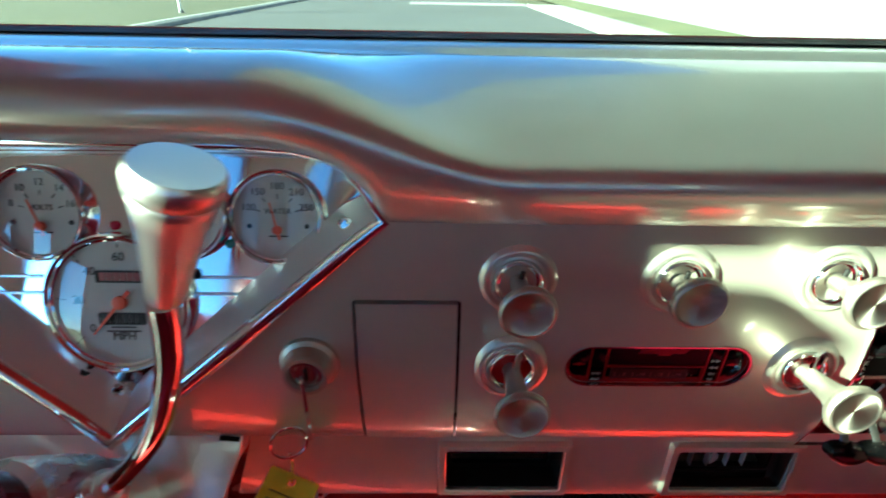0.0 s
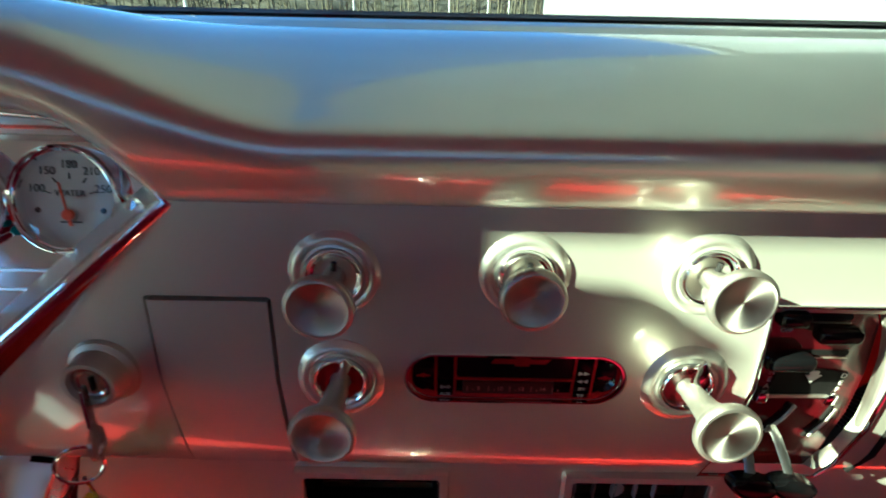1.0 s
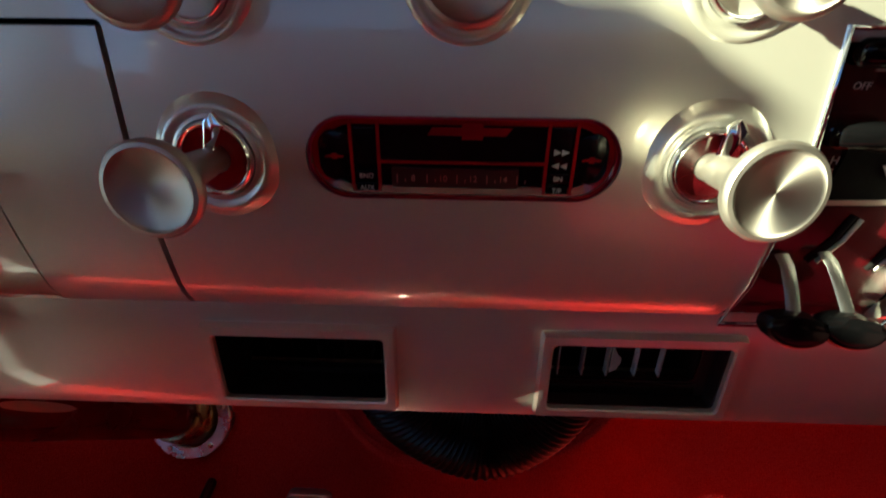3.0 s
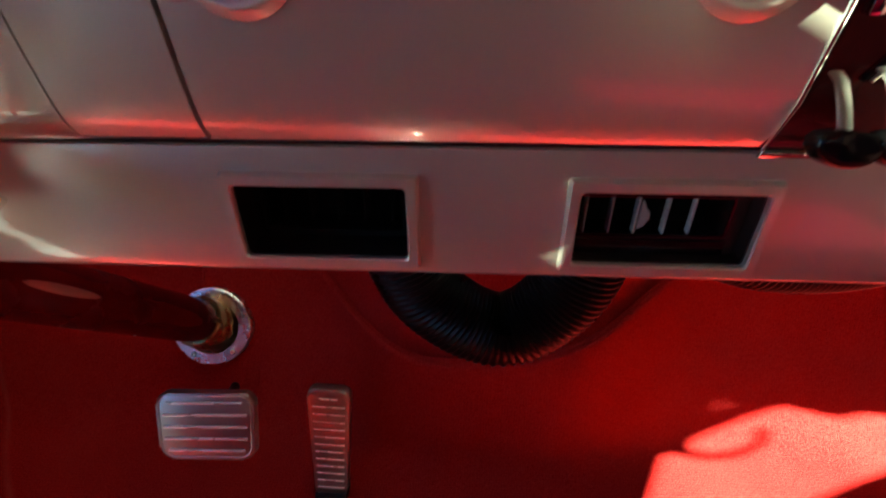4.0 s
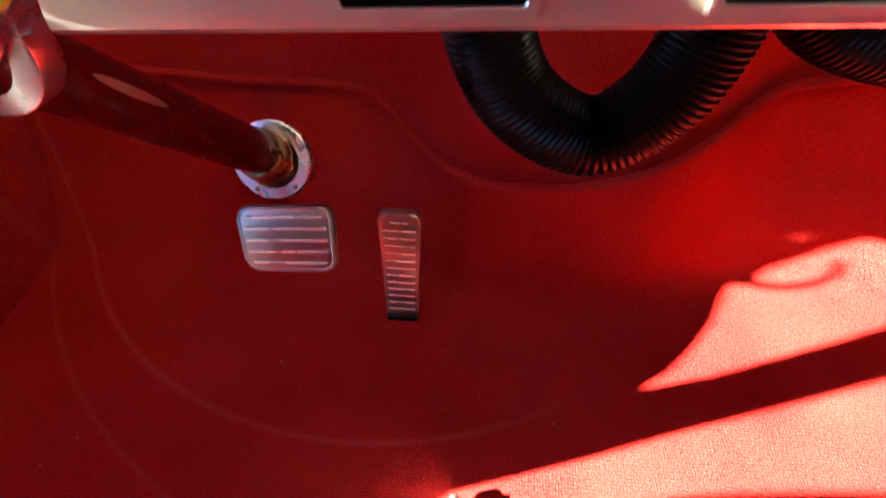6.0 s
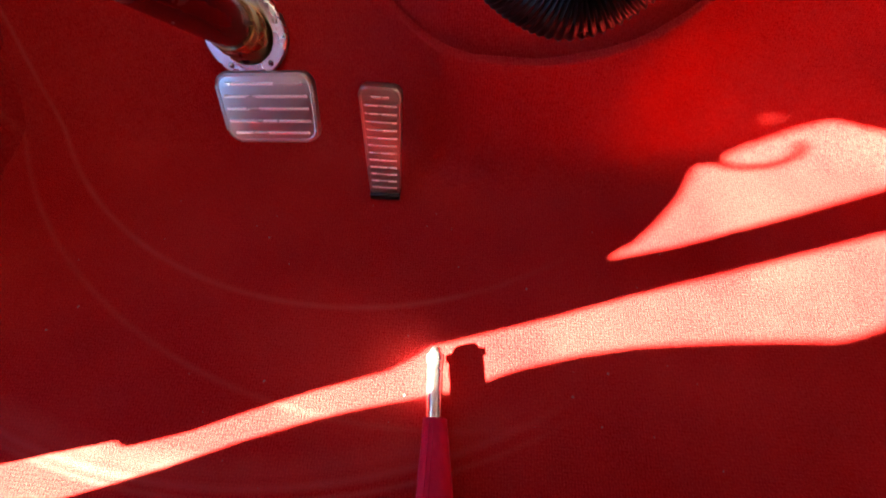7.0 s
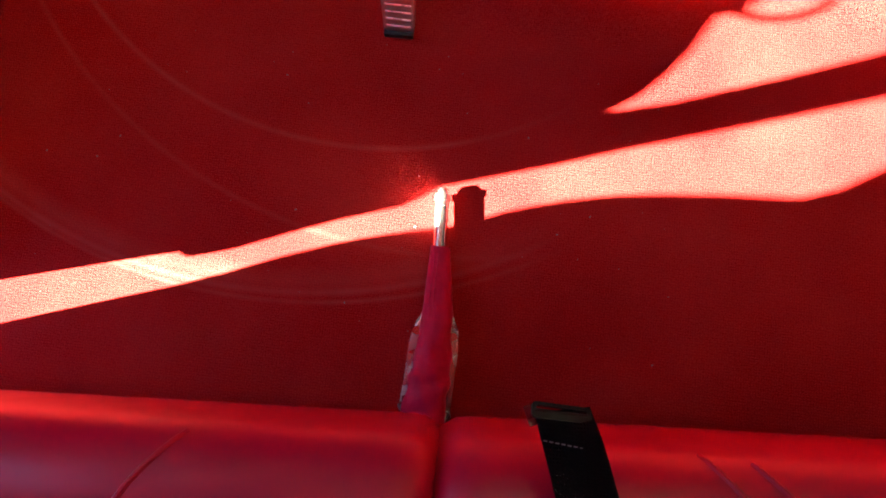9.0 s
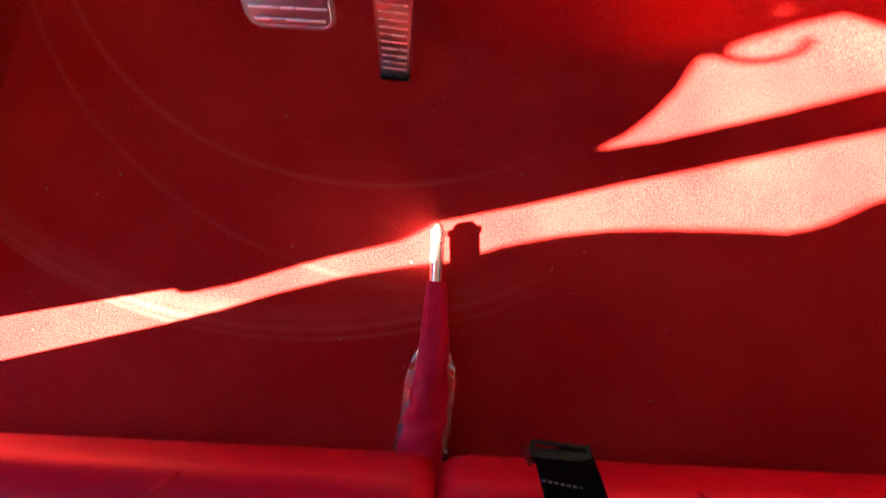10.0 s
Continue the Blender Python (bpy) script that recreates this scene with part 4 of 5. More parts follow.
for x in (-0.0335, 0.0295):
    part("mount_slot", box(x - 0.0085, x + 0.0085, -0.0045, -0.0005, -0.002, 0.0007), dark_gap, drop, "dark mounting slot", False, m=MP)
part("clamp_hole", lathe([(0.0078, -0.004), (0.0078, 0.0006), (0.0060, 0.0010), (0.0056, -0.006), (0.0, -0.006)], facing(MD @ Vector((DROP_RING.x + 0.0455, DROP_RING.y + 0.010, -0.012)), (0.97, 0, -0.22)), 24), steel, drop, "recessed clamp screw")
part("upper_tube", lathe([(0.0330, 0.395), (0.0345, 0.398), (0.0345, 0.51), (0.0330, 0.512)], MC, 48), polished, column, "polished upper column sleeve")
SL = MC @ Matrix.Rotation(math.atan2((MC.inverted().to_3x3() @ Vector((1, -0.12, 0.1))).y, (MC.inverted().to_3x3() @ Vector((1, -0.12, 0.1))).x), 4, "Z")
bm = bmesh.new()
rows = []
for k in range(13):
    u = -1 + 2 * k / 12
    w = 0.0046 * math.sqrt(max(1 - u * u, 0.0004))
    rows.append([bm.verts.new(SL @ Vector((0.0320 * math.cos(v / 0.032), 0.0320 * math.sin(v / 0.032), 0.290 + 0.042 * u))) for v in np.linspace(-w, w, 7)])
for p, q in zip(rows, rows[1:]):
    for k in range(6):
        bm.faces.new((p[k], p[k + 1], q[k + 1], q[k]))
part("bare_patch", bm, satin, column, "bare metal patch worn through the paint")
part("shift_collar", lathe([(0.0315, 0.50), (0.037, 0.505), (0.039, 0.515), (0.039, 0.57), (0.037, 0.58), (0.0315, 0.585)], MC, 48), polished, column, "polished shift collar")

# ---- ignition switch and key ----
ign = thing("ignition_switch", "nickel ignition lock in the dashboard face", "ignition switch", at=(-0.045, 0.288, 0.624))
DN = Vector((0, -1, 0.08))
MI = facing((-0.0445, face_y(0.624) + 0.001, 0.624), DN)
part("escutcheon", lathe([(0.0215, 0), (0.0205, 0.003), (0.0175, 0.005), (0.0165, 0.008), (0.0160, 0.014), (0.0150, 0.016), (0.0125, 0.016), (0.0115, 0.013)], MI, 48), satin, ign, "nickel ring")
part("barrel", lathe([(0.0, 0.0125), (0.0075, 0.0125), (0.0085, 0.0132), (0.0115, 0.0128), (0.0118, 0.010)], MI, 36), steel, ign)
part("keyway", slab(round_rect(0.002, 0.010, 0.0008, 2), MI, 0.012, 0.0136), dark_gap, ign, "", False)
key = thing("key", "steel ignition key hanging with a ring and yellow tag", "key", at=(-0.045, 0.273, 0.622))
part("blade", slab(round_rect(0.0075, 0.030, 0.002, 4, 0, -0.010), facing((-0.0455, 0.2705, 0.6225), (0.93, 0.30, 0.0), (0.12, 0.25, 0.9)), -0.001, 0.001, 0.0004), steel, key, "steel key bow")
part("bow", frame_ring(round_rect(0.019, 0.020, 0.009, 6, 0, -0.032), round_rect(0.008, 0.006, 0.0028, 6, 0, -0.036), facing((-0.0455, 0.2705, 0.6225), (0.93, 0.30, 0.0), (0.12, 0.25, 0.9)), -0.0011, 0.0011), steel, key, "", angle=40)
ring_c = Vector((-0.0600, 0.2635, 0.572))
MR = facing(ring_c, (0.35, -0.9, 0.2))
part("split_ring", tube([MR @ Vector((0.0125 * math.cos(t), 0.0125 * math.sin(t), 0)) for t in np.linspace(0, 2 * math.pi, 36, endpoint=False)], 0.0011, 8, closed=True), chrome, key, "steel split ring")
MT = facing((-0.069, 0.273, 0.512), (-0.10, -0.42, 0.90), (0.33, 0.82, 0.42))
part("chain", tube(spline([(-0.0610, 0.2635, 0.561), (-0.0620, 0.266, 0.545), (-0.0660, 0.270, 0.527), (-0.069, 0.273, 0.511)], 5), 0.0012, 8), chrome, key)
card = part("tag_card", frame_ring(round_rect(0.044, 0.056, 0.002, 4, 0.0, -0.022), round_rect(0.006, 0.006, 0.003, 4, 0, 0.0), MT, -0.0006, 0.0006), yellow_card, key, "yellow paper tag")
for k in range(6):
    part("writing_bar", slab(round_rect((0.030, 0.024, 0.032, 0.02, 0.028, 0.03)[k], 0.0008, 0.0002, 2, (0.0, -0.003, 0.001, -0.005, -0.001, 0)[k], -0.010 - 0.0058 * k), MT, 0.0007, 0.0009), ink, card, "", False)
part("card_back", frame_ring(round_rect(0.044, 0.056, 0.002, 4, 0.0, -0.022), round_rect(0.006, 0.006, 0.003, 4, 0, 0.0), MT, -0.0012, -0.0007), cream_card, card, "cream back of the tag")
slv = part("sleeve", slab(round_rect(0.049, 0.061, 0.003, 4, 0, -0.023), MT, -0.0020, -0.0014), clear_film, key, "clear plastic sleeve", False)

# ---- five pull knobs ----
def pull_knob(x, z, kind, stem, tilt=(0.0, 0.0), lean=0.0):
    labels = {"short": "satin aluminium pull knob on a chrome collar", "long": "flared satin aluminium knob on a long stem"}
    k = thing("dash_knob", labels[kind], "knob", "knobs on the dashboard", at=(x, face_y(z), z))
    m = facing((x, face_y(z) + 0.0005, z), DN)
    part("boss_ring", lathe([(0.0272, -0.0008), (0.0262, 0.0001), (0.0252, 0.0008), (0.0241, 0.0017), (0.0230, 0.0025), (0.0219, 0.0029), (0.0209, 0.0028), (0.0200, 0.0023), (0.0192, 0.0017), (0.0184, 0.0017), (0.0176, 0.0022), (0.0169, 0.0022), (0.0163, 0.0)], m, 64), paint, k, "raised painted ring", angle=60)
    part("collar", lathe([(0.0165, 0.0), (0.0162, 0.0042), (0.0152, 0.0054), (0.0140, 0.0046), (0.0134, 0.0012), (0.0100, -0.0005), (0.0, -0.0005)], m, 48), chrome, k, "chrome cup", angle=50)
    ax = facing(m.translation, Vector(DN).normalized() + Vector((tilt[0], 0, tilt[1])))
    part("shaft", lathe([(0.0058, -0.001), (0.0058, stem * 0.55), (0.0044, stem * 0.56), (0.0044, stem * 0.8)], ax, 24), satin, k, "", angle=50)
    if kind == "short":
        prof = [(0.0048, stem - 0.022), (0.0066, stem - 0.0205), (0.0078, stem - 0.014), (0.0105, stem - 0.0095), (0.0155, stem - 0.0075), (0.0172, stem - 0.0050), (0.0172, stem - 0.0016), (0.0162, stem - 0.0003), (0.0150, stem)]
    else:
        prof = [(0.0046, stem - 0.040), (0.0062, stem - 0.0385), (0.0066, stem - 0.030), (0.0078, stem - 0.020), (0.0105, stem - 0.0125), (0.0148, stem - 0.0080), (0.0172, stem - 0.0048), (0.0174, stem - 0.0016), (0.0165, stem - 0.0003), (0.0150, stem)]
    knob = part("knob", lathe(prof, None, 64), satin, k, "satin turned knob", angle=40, m=ax)
    part("knob_face", lathe([(0.0150, 0.0), (0.0138, -0.0010), (0.0, -0.0018)], None, 64), turned, knob, "spun conical face", angle=60, m=ax @ Matrix.Translation((0, 0, stem)))
    if kind == "long":
        part("pointer", slab([(-0.0022, 0.004), (0.0022, 0.004), (0.0028, 0.013), (0.0050, 0.0165), (0.0, 0.021), (-0.0032, 0.0165)], ax @ Matrix.Rotation(radians(-14), 4, "Z"), 0.0065, 0.0095, 0.0008), chrome, k, "small chrome pointer", angle=30)
        part("red_ring", lathe([(0.0137, 0.0016), (0.0062, 0.0020)], m, 40), red_lacquer if x < 0.2 else maroon, k, "red disc in the cup")
    else:
        part("set_pin", tube([ax @ Vector((0, 0, 0.006)), ax @ Vector((0.0015, 0.0105, 0.0065))], 0.0016, 8), black_plastic, k)
    return k


pull_knob(0.0965, 0.688, "short", 0.040)
pull_knob(0.2020, 0.689, "short", 0.030)
pull_knob(0.3040, 0.691, "short", 0.035, (0.0, 0.05))
pull_knob(0.0965, 0.621, "long", 0.050, (0.0, 0.04))
pull_knob(0.3040, 0.621, "long", 0.047, (0.02, 0.09))
from mathutils.bvhtree import BVHTree

# ---- radio ----
radio = thing("car_radio", "slim black car radio with a red rim and dial", "radio", at=(0.2015, 0.29, 0.62))
RX, RZ = 0.2015, 0.6215
MRAD = facing((RX, 0.2905, RZ), (0, -1, 0.04))
part("body", slab(round_rect(0.1325, 0.0355, 0.0176, 10), MRAD, -0.02, -0.0045), gloss_black, radio, "black front plate", angle=40)
part("rim", frame_ring(round_rect(0.1300, 0.0340, 0.0169, 10), round_rect(0.1215, 0.0272, 0.0135, 10), MRAD, -0.004, -0.0018, None, -0.0032), red_lacquer, radio, "red inner rim", angle=40)
part("bezel", frame_ring(round_rect(0.1325, 0.0362, 0.0180, 10), round_rect(0.1300, 0.0340, 0.0169, 10), MRAD, -0.0012, 0.0016), chrome, radio, "thin bright edge", angle=40)
part("display", slab(round_rect(0.0700, 0.0150, 0.001, 3, 0, 0.0062), MRAD, -0.005, -0.0022), gloss_black, radio, "dark glossy display")
part("bow_emblem", slab([(-0.017, 0.0), (-0.0045, 0.0), (-0.0045, 0.0018), (0.0045, 0.0018), (0.0045, 0.0), (0.017, 0.0), (0.014, -0.0035), (0.0045, -0.0035), (0.0045, -0.0052), (-0.0045, -0.0052), (-0.0045, -0.0035), (-0.019, -0.0035)], MRAD @ Matrix.Translation((0.004, 0.0130, 0)), -0.0022, -0.0018), red_lacquer, radio, "red plain emblem shape", False)
part("dial_strip", slab(round_rect(0.0560, 0.0088, 0.0006, 2, -0.003, -0.0098), MRAD, -0.005, -0.0026), material("dial_red", (0.045, 0.006, 0.006), 0.3), radio, "dark red tuning scale", False)
bar_mat = red_lacquer
for w, h, x, y in ((0.0725, 0.0014, 0, -0.0022), (0.0014, 0.033, -0.0362, 0), (0.0014, 0.033, 0.0362, 0), (0.0014, 0.033, -0.0480, 0), (0.0014, 0.033, 0.0480, 0)):
    part("divider", slab(round_rect(w, h, 0.0004, 2, x, y), MRAD, -0.005, -0.0014), bar_mat, radio, "", False)
for x in (-0.0555, 0.0555):
    b = part("button", slab(round_rect(0.0135, 0.0225, 0.006, 6, x, 0), MRAD, -0.005, -0.0020, 0.0008), gloss_black, radio, "rounded black end button")
    part("emblem", slab([(-0.0042, 0.0), (-0.0012, 0.0006), (-0.0012, 0.0013), (0.0012, 0.0013), (0.0012, 0.0006), (0.0042, 0.0), (0.0035, -0.0008), (0.0012, -0.0008), (0.0012, -0.0014), (-0.0012, -0.0014), (-0.0012, -0.0008), (-0.0044, -0.0008)], MRAD @ Matrix.Translation((x, 0, 0)), -0.0020, -0.0016), red_lacquer, b, "", False)
for x, y, w in ((-0.0421, 0.0045, 0.0098), (0.0421, 0.0055, 0.0098), (-0.0421, -0.0090, 0.0098), (-0.0421, -0.0145, 0.0098), (0.0421, -0.0090, 0.0098), (0.0421, -0.0145, 0.0098)):
    part("key_cap", slab(round_rect(w, 0.0160 if y > 0 else 0.0046, 0.0008, 3, x, y), MRAD, -0.005, -0.0022, 0.0004), gloss_black, radio)
MTX = MRAD @ Matrix.Translation((0, 0, -0.0018))
for txt, x, y in (("BND", -0.0421, -0.0090), ("AUX", -0.0421, -0.0145), ("BN", 0.0421, -0.0090), ("T/F", 0.0421, -0.0145)):
    letters("legend", txt, 0.0031, MTX @ Matrix.Translation((x, y, 0)), white_ink, radio)
for x, y, s in ((0.0406, 0.0030, 1), (0.0440, 0.0030, 1), (0.0436, -0.0030, -1), (0.0402, -0.0030, -1)):
    part("seek_arrow", slab([(-0.0016 * s, -0.0014), (0.0016 * s, 0.0), (-0.0016 * s, 0.0014)], MTX @ Matrix.Translation((x, y, 0)), 0, 0.0002), white_ink, radio, "", False)
for k, txt in enumerate(("8", "10", "12", "14")):
    letters("dial_number", txt, 0.0040, MTX @ Matrix.Translation((-0.0215 + 0.0132 * k, -0.0098, 0)), pale_red_ink, radio)
for k in range(5):
    for dx, h in ((0, 0.0040), (0.0036, 0.0014)):
        xx = -0.0285 + 0.0132 * k + dx
        part("dial_tick", slab(round_rect(0.0005, h, 0.0001, 1, xx, -0.0098 - (0.0008 if dx else 0)), MTX, 0, 0.0002), pale_red_ink, radio, "", False)

# ---- heater control ----
heat = thing("heater_control", "dark red heater control panel with black sliding levers", "heater control", at=(0.385, 0.30, 0.55))
MH = facing((0, 0.3045, 0), (0, -1, 0))
inner = [(x + (0.385 - x) * 0.02, z) for x, z in HEATER]
part("plate", slab([(x, z) for x, z in inner], MH, -0.006, 0.0), maroon, heat, "dark red enamelled plate", False)
part("trim", tube([(x, face_y(max(z, 0.54)) - 0.0004, z) for x, z in HEATER], 0.0013, 8, closed=True), chrome, heat, "thin bright edge")
part("top_lip", box(0.346, 0.412, 0.297, 0.305, 0.6685, 0.6735, 0.0008), satin, heat, "bright top lip")
part("side_trim", tube(spline([(0.417, 0.2995, 0.668), (0.4255, 0.2975, 0.64), (0.4305, 0.296, 0.60), (0.4315, 0.297, 0.57), (0.424, 0.300, 0.540)], 5), 0.0048, 10, flat=0.45), satin, heat, "curved satin edge strip")
for x0, x1, z in ((0.358, 0.402, 0.6612), (0.372, 0.410, 0.6345)):
    part("slot", slab(round_rect(x1 - x0, 0.0042, 0.0018, 4, (x0 + x1) / 2, z), MH, 0.0, 0.0006), dark_gap, heat, "", False)
    part("slot_edge", box(x0 + 0.01, x1, 0.3036, 0.3044, z - 0.0042, z - 0.0034), satin, heat, "", False)
for x, z, w in ((0.391, 0.6535, 0.026), (0.369, 0.6325, 0.030), (0.360, 0.665, 0.018)):
    b = box(-w / 2, w / 2, -0.0055, 0.0055, 0, 0.012, 0.0042, 4)
    part("slide_knob", b, gloss_black, heat, "glossy black slide knob", m=MH @ Matrix.Translation((x, z, 0.001)))
part("scale_plate", slab([(0.371, 0.625), (0.416, 0.619), (0.410, 0.5975), (0.369, 0.5965)], MH, 0.0, 0.0012, 0.0003), dark_gap, heat, "black scale plate", False)
part("scale_edge", slab([(0.369, 0.6000), (0.410, 0.6010), (0.410, 0.5985), (0.369, 0.5975)], MH, 0.0012, 0.0020), satin, heat, "", False)
part("scale_arrow", slab([(-0.0025, 0.003), (0.003, 0.003), (0.003, 0.0), (0.0055, 0.0), (0.0, -0.006), (-0.005, 0.0), (-0.0025, 0.0)], MH @ Matrix.Translation((0.3935, 0.6175, 0)), 0.0014, 0.0022), white_ink, heat, "white arrow", False)
for txt, x, z, s in (("OFF", 0.3655, 0.651, 0.0042), ("HI", 0.4065, 0.651, 0.0042)):
    letters("legend", txt, s, MH @ Matrix.Translation((x, z, 0.0004)), white_ink, heat)
for k, c in enumerate("HEAT"):
    letters("legend", c, 0.0052, MH @ Matrix.Translation((0.3665, 0.6195 - 0.0058 * k, 0.0022)), white_ink, heat)
for k, c in enumerate("DEFR"):
    letters("legend", c, 0.0052, MH @ Matrix.Translation((0.4130, 0.6175 - 0.0058 * k, 0.0022)), white_ink, heat)
for x0, z0, x1, z1 in ((0.3885, 0.592, 0.376, 0.566), (0.417, 0.590, 0.407, 0.562)):
    part("lever_slot", tube([(x0, 0.3038, z0), ((x0 + x1) / 2 + 0.002, 0.3038, (z0 + z1) / 2), (x1, 0.3038, z1)], 0.0013, 8), dark_gap, heat)
for lx, ly, lz, bx, bz in ((0.3625, 0.281, 0.5500, 0.362, 0.570), (0.3885, 0.281, 0.5500, 0.382, 0.572)):
    lv = part("lever", tube([(bx, 0.303, bz), (bx + (lx - bx) * 0.12, 0.2965, bz + (lz - bz) * 0.12), (bx + (lx - bx) * 0.5, 0.289, bz + (lz - bz) * 0.5), (lx, 0.281, lz)], 0.0036, 10, flat=0.35), pale_steel, heat, "flat bright lever")
    drop_o = [(0.0155 * math.cos(radians(a)), 0.0105 * math.sin(radians(a)) * (1.0 if a > 180 else 0.62)) for a in range(0, 360, 15)]
    b = slab(drop_o, Matrix.Identity(4), -0.0055, 0.0055, 0.0035, 3)
    part("lever_knob", b, gloss_black, lv, "glossy black teardrop knob", m=facing((lx, ly - 0.004, lz - 0.004), (0, -1, 0.25)) @ Matrix.Rotation(radians(-8), 4, "Z"))

for x, z in ((0.3665, 0.5985), (0.4120, 0.5975)):
    part("scale_foot", box(x - 0.0035, x + 0.0035, 0.3005, 0.3045, z - 0.0045, z + 0.0045, 0.0012), chrome, heat, "bright plate clip")
for x0, z0, x1, z1 in ((0.3925, 0.590, 0.3805, 0.566), (0.4205, 0.588, 0.4115, 0.562)):
    part("slot_lip", tube([(x0, 0.3036, z0), ((x0 + x1) / 2 + 0.002, 0.3036, (z0 + z1) / 2), (x1, 0.3036, z1)], 0.0011, 8), satin, heat)

# ---- under-dash air panel ----
panel = thing("air_conditioner", "pewter painted under-dash panel with two air vents", "air conditioner", at=(0.24, 0.31, 0.434))
PROF = ((0.345, 0.5232), (0.3190, 0.5232), (0.3172, 0.5222), (0.3165, 0.5198), (0.314, 0.493), (0.3115, 0.467), (0.310, 0.446), (0.311, 0.438), (0.315, 0.4335), (0.321, 0.432), (0.345, 0.432))


def panel_y(z):
    return lerp_table(((0.432, 0.315), (0.446, 0.310), (0.467, 0.3115), (0.493, 0.314), (0.514, 0.3165)), z)


bm = bmesh.new()
ends = []
for i in range(41):
    u = i / 40
    col = []
    for y, z in PROF:
        x0 = -0.112 - 0.028 * (z - 0.523) / (0.435 - 0.523) * 1.0
        col.append(bm.verts.new((x0 + (0.66 - x0) * u, y, z)))
    ends.append(col)
for a, b in zip(ends, ends[1:]):
    for k in range(len(PROF)):
        j = (k + 1) % len(PROF)
        bm.faces.new((a[k], b[k], b[j], a[j]))
bm.faces.new(ends[0])
bm.faces.new(ends[-1])
# near-black strip stands in for the shade in the gap
part("gap_shade", box(-0.11, 0.655, 0.3195, 0.340, 0.5205, 0.532, 0.001, 1), dark_gap, panel, "added near-black strip for the shade below the dashboard", False)
VENTS = ((0.1055, 0.4755, 0.104, 0.0490), (0.3125, 0.4750, 0.106, 0.0490))
cuts = [slab(round_rect(w + 0.002, h + 0.002, 0.004, 3, x, z), BACKWARD, -0.45, -0.25) for x, z, w, h in VENTS]
part("panel", carve(bm, cuts), paint, panel, "pewter painted panel", angle=30)
for n, (x, z, w, h) in enumerate(VENTS):
    mv = facing((x, panel_y(z), z), (0, -1, 0.085))
    rings = [(round_rect(w + dw, h + dw, r, 3), hh) for dw, r, hh in ((0.0150, 0.0018, -0.002), (0.0150, 0.0018, 0.0012), (0.0122, 0.0012, 0.0050), (0.0022, 0.0030, 0.0054), (0.0, 0.003, 0.0044), (0.0, 0.003, -0.004))]
    bm = bmesh.new()
    loops = [[bm.verts.new(mv @ Vector((px, py, hh))) for px, py in o] for o, hh in rings]
    for p, q in zip(loops, loops[1:] + loops[:1]):
        for i in range(len(p)):
            j = (i + 1) % len(p)
            bm.faces.new((p[i], p[j], q[j], q[i]))
    vb = part("vent_bezel", bm, paint, panel, "raised painted vent frame with a chamfered edge", angle=25)
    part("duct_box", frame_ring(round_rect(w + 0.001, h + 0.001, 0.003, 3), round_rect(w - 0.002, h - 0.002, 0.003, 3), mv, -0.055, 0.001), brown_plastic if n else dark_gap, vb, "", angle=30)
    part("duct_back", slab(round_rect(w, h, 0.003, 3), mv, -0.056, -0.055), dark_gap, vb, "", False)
    if n == 1:
        part("grille_frame", frame_ring(round_rect(w - 0.003, h - 0.003, 0.003, 3), round_rect(0.094, 0.0265, 0.002, 3, -0.0055, 0.0035), mv, -0.016, -0.009), brown_plastic, vb, "dark brown grille frame", angle=30)
        part("grille_edge", frame_ring(round_rect(0.096, 0.0285, 0.0025, 3, -0.0055, 0.0035), round_rect(0.0935, 0.026, 0.002, 3, -0.0055, 0.0035), mv, -0.009, -0.0078), gloss_black, vb, "thin raised rim", angle=30)
        part("grille_ledge", box(-0.050, 0.044, -0.0225, -0.0125, -0.0088, -0.0072, 0.0006, 1), gloss_black, vb, "glossy lower ledge", m=mv)
        for xx, lean in ((-0.0445, 3), (-0.0285, 4), (-0.0125, 5), (0.0050, 2), (0.0200, -2)):
            part("louvre", box(-0.0007, 0.0007, -0.0096, 0.0165, -0.0155, -0.010, 0.0004, 1), grey_plastic, vb, "thin upright louvre", False, m=mv @ Matrix.Translation((xx, 0, 0)) @ Matrix.Rotation(radians(lean), 4, "Y"))
        part("louvre_tab", slab([(0, -0.0085), (0.0038, -0.0060), (0.0062, -0.0010), (0.0062, 0.0030), (0.0030, 0.0065), (0.0012, 0.0110), (0, 0.0110)], mv @ Matrix.Translation((-0.0122, 0.0022, 0)), -0.0105, -0.0092, 0.0003), grey_plastic, vb, "grey thumb tab", False)
        part("louvre_tab", slab([(0, -0.0040), (-0.0022, 0.0), (-0.0026, 0.0040), (0, 0.0080)], mv @ Matrix.Translation((0.0048, 0.0030, 0)), -0.0112, -0.0102), grey_plastic, vb, "small grey tab", False)
    else:
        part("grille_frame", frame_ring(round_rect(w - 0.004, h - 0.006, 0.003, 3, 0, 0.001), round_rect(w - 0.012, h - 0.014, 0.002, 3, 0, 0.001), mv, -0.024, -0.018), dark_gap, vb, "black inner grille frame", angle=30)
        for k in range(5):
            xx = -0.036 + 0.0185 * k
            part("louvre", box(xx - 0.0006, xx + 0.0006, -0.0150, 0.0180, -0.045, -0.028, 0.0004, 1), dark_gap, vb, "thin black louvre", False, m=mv)

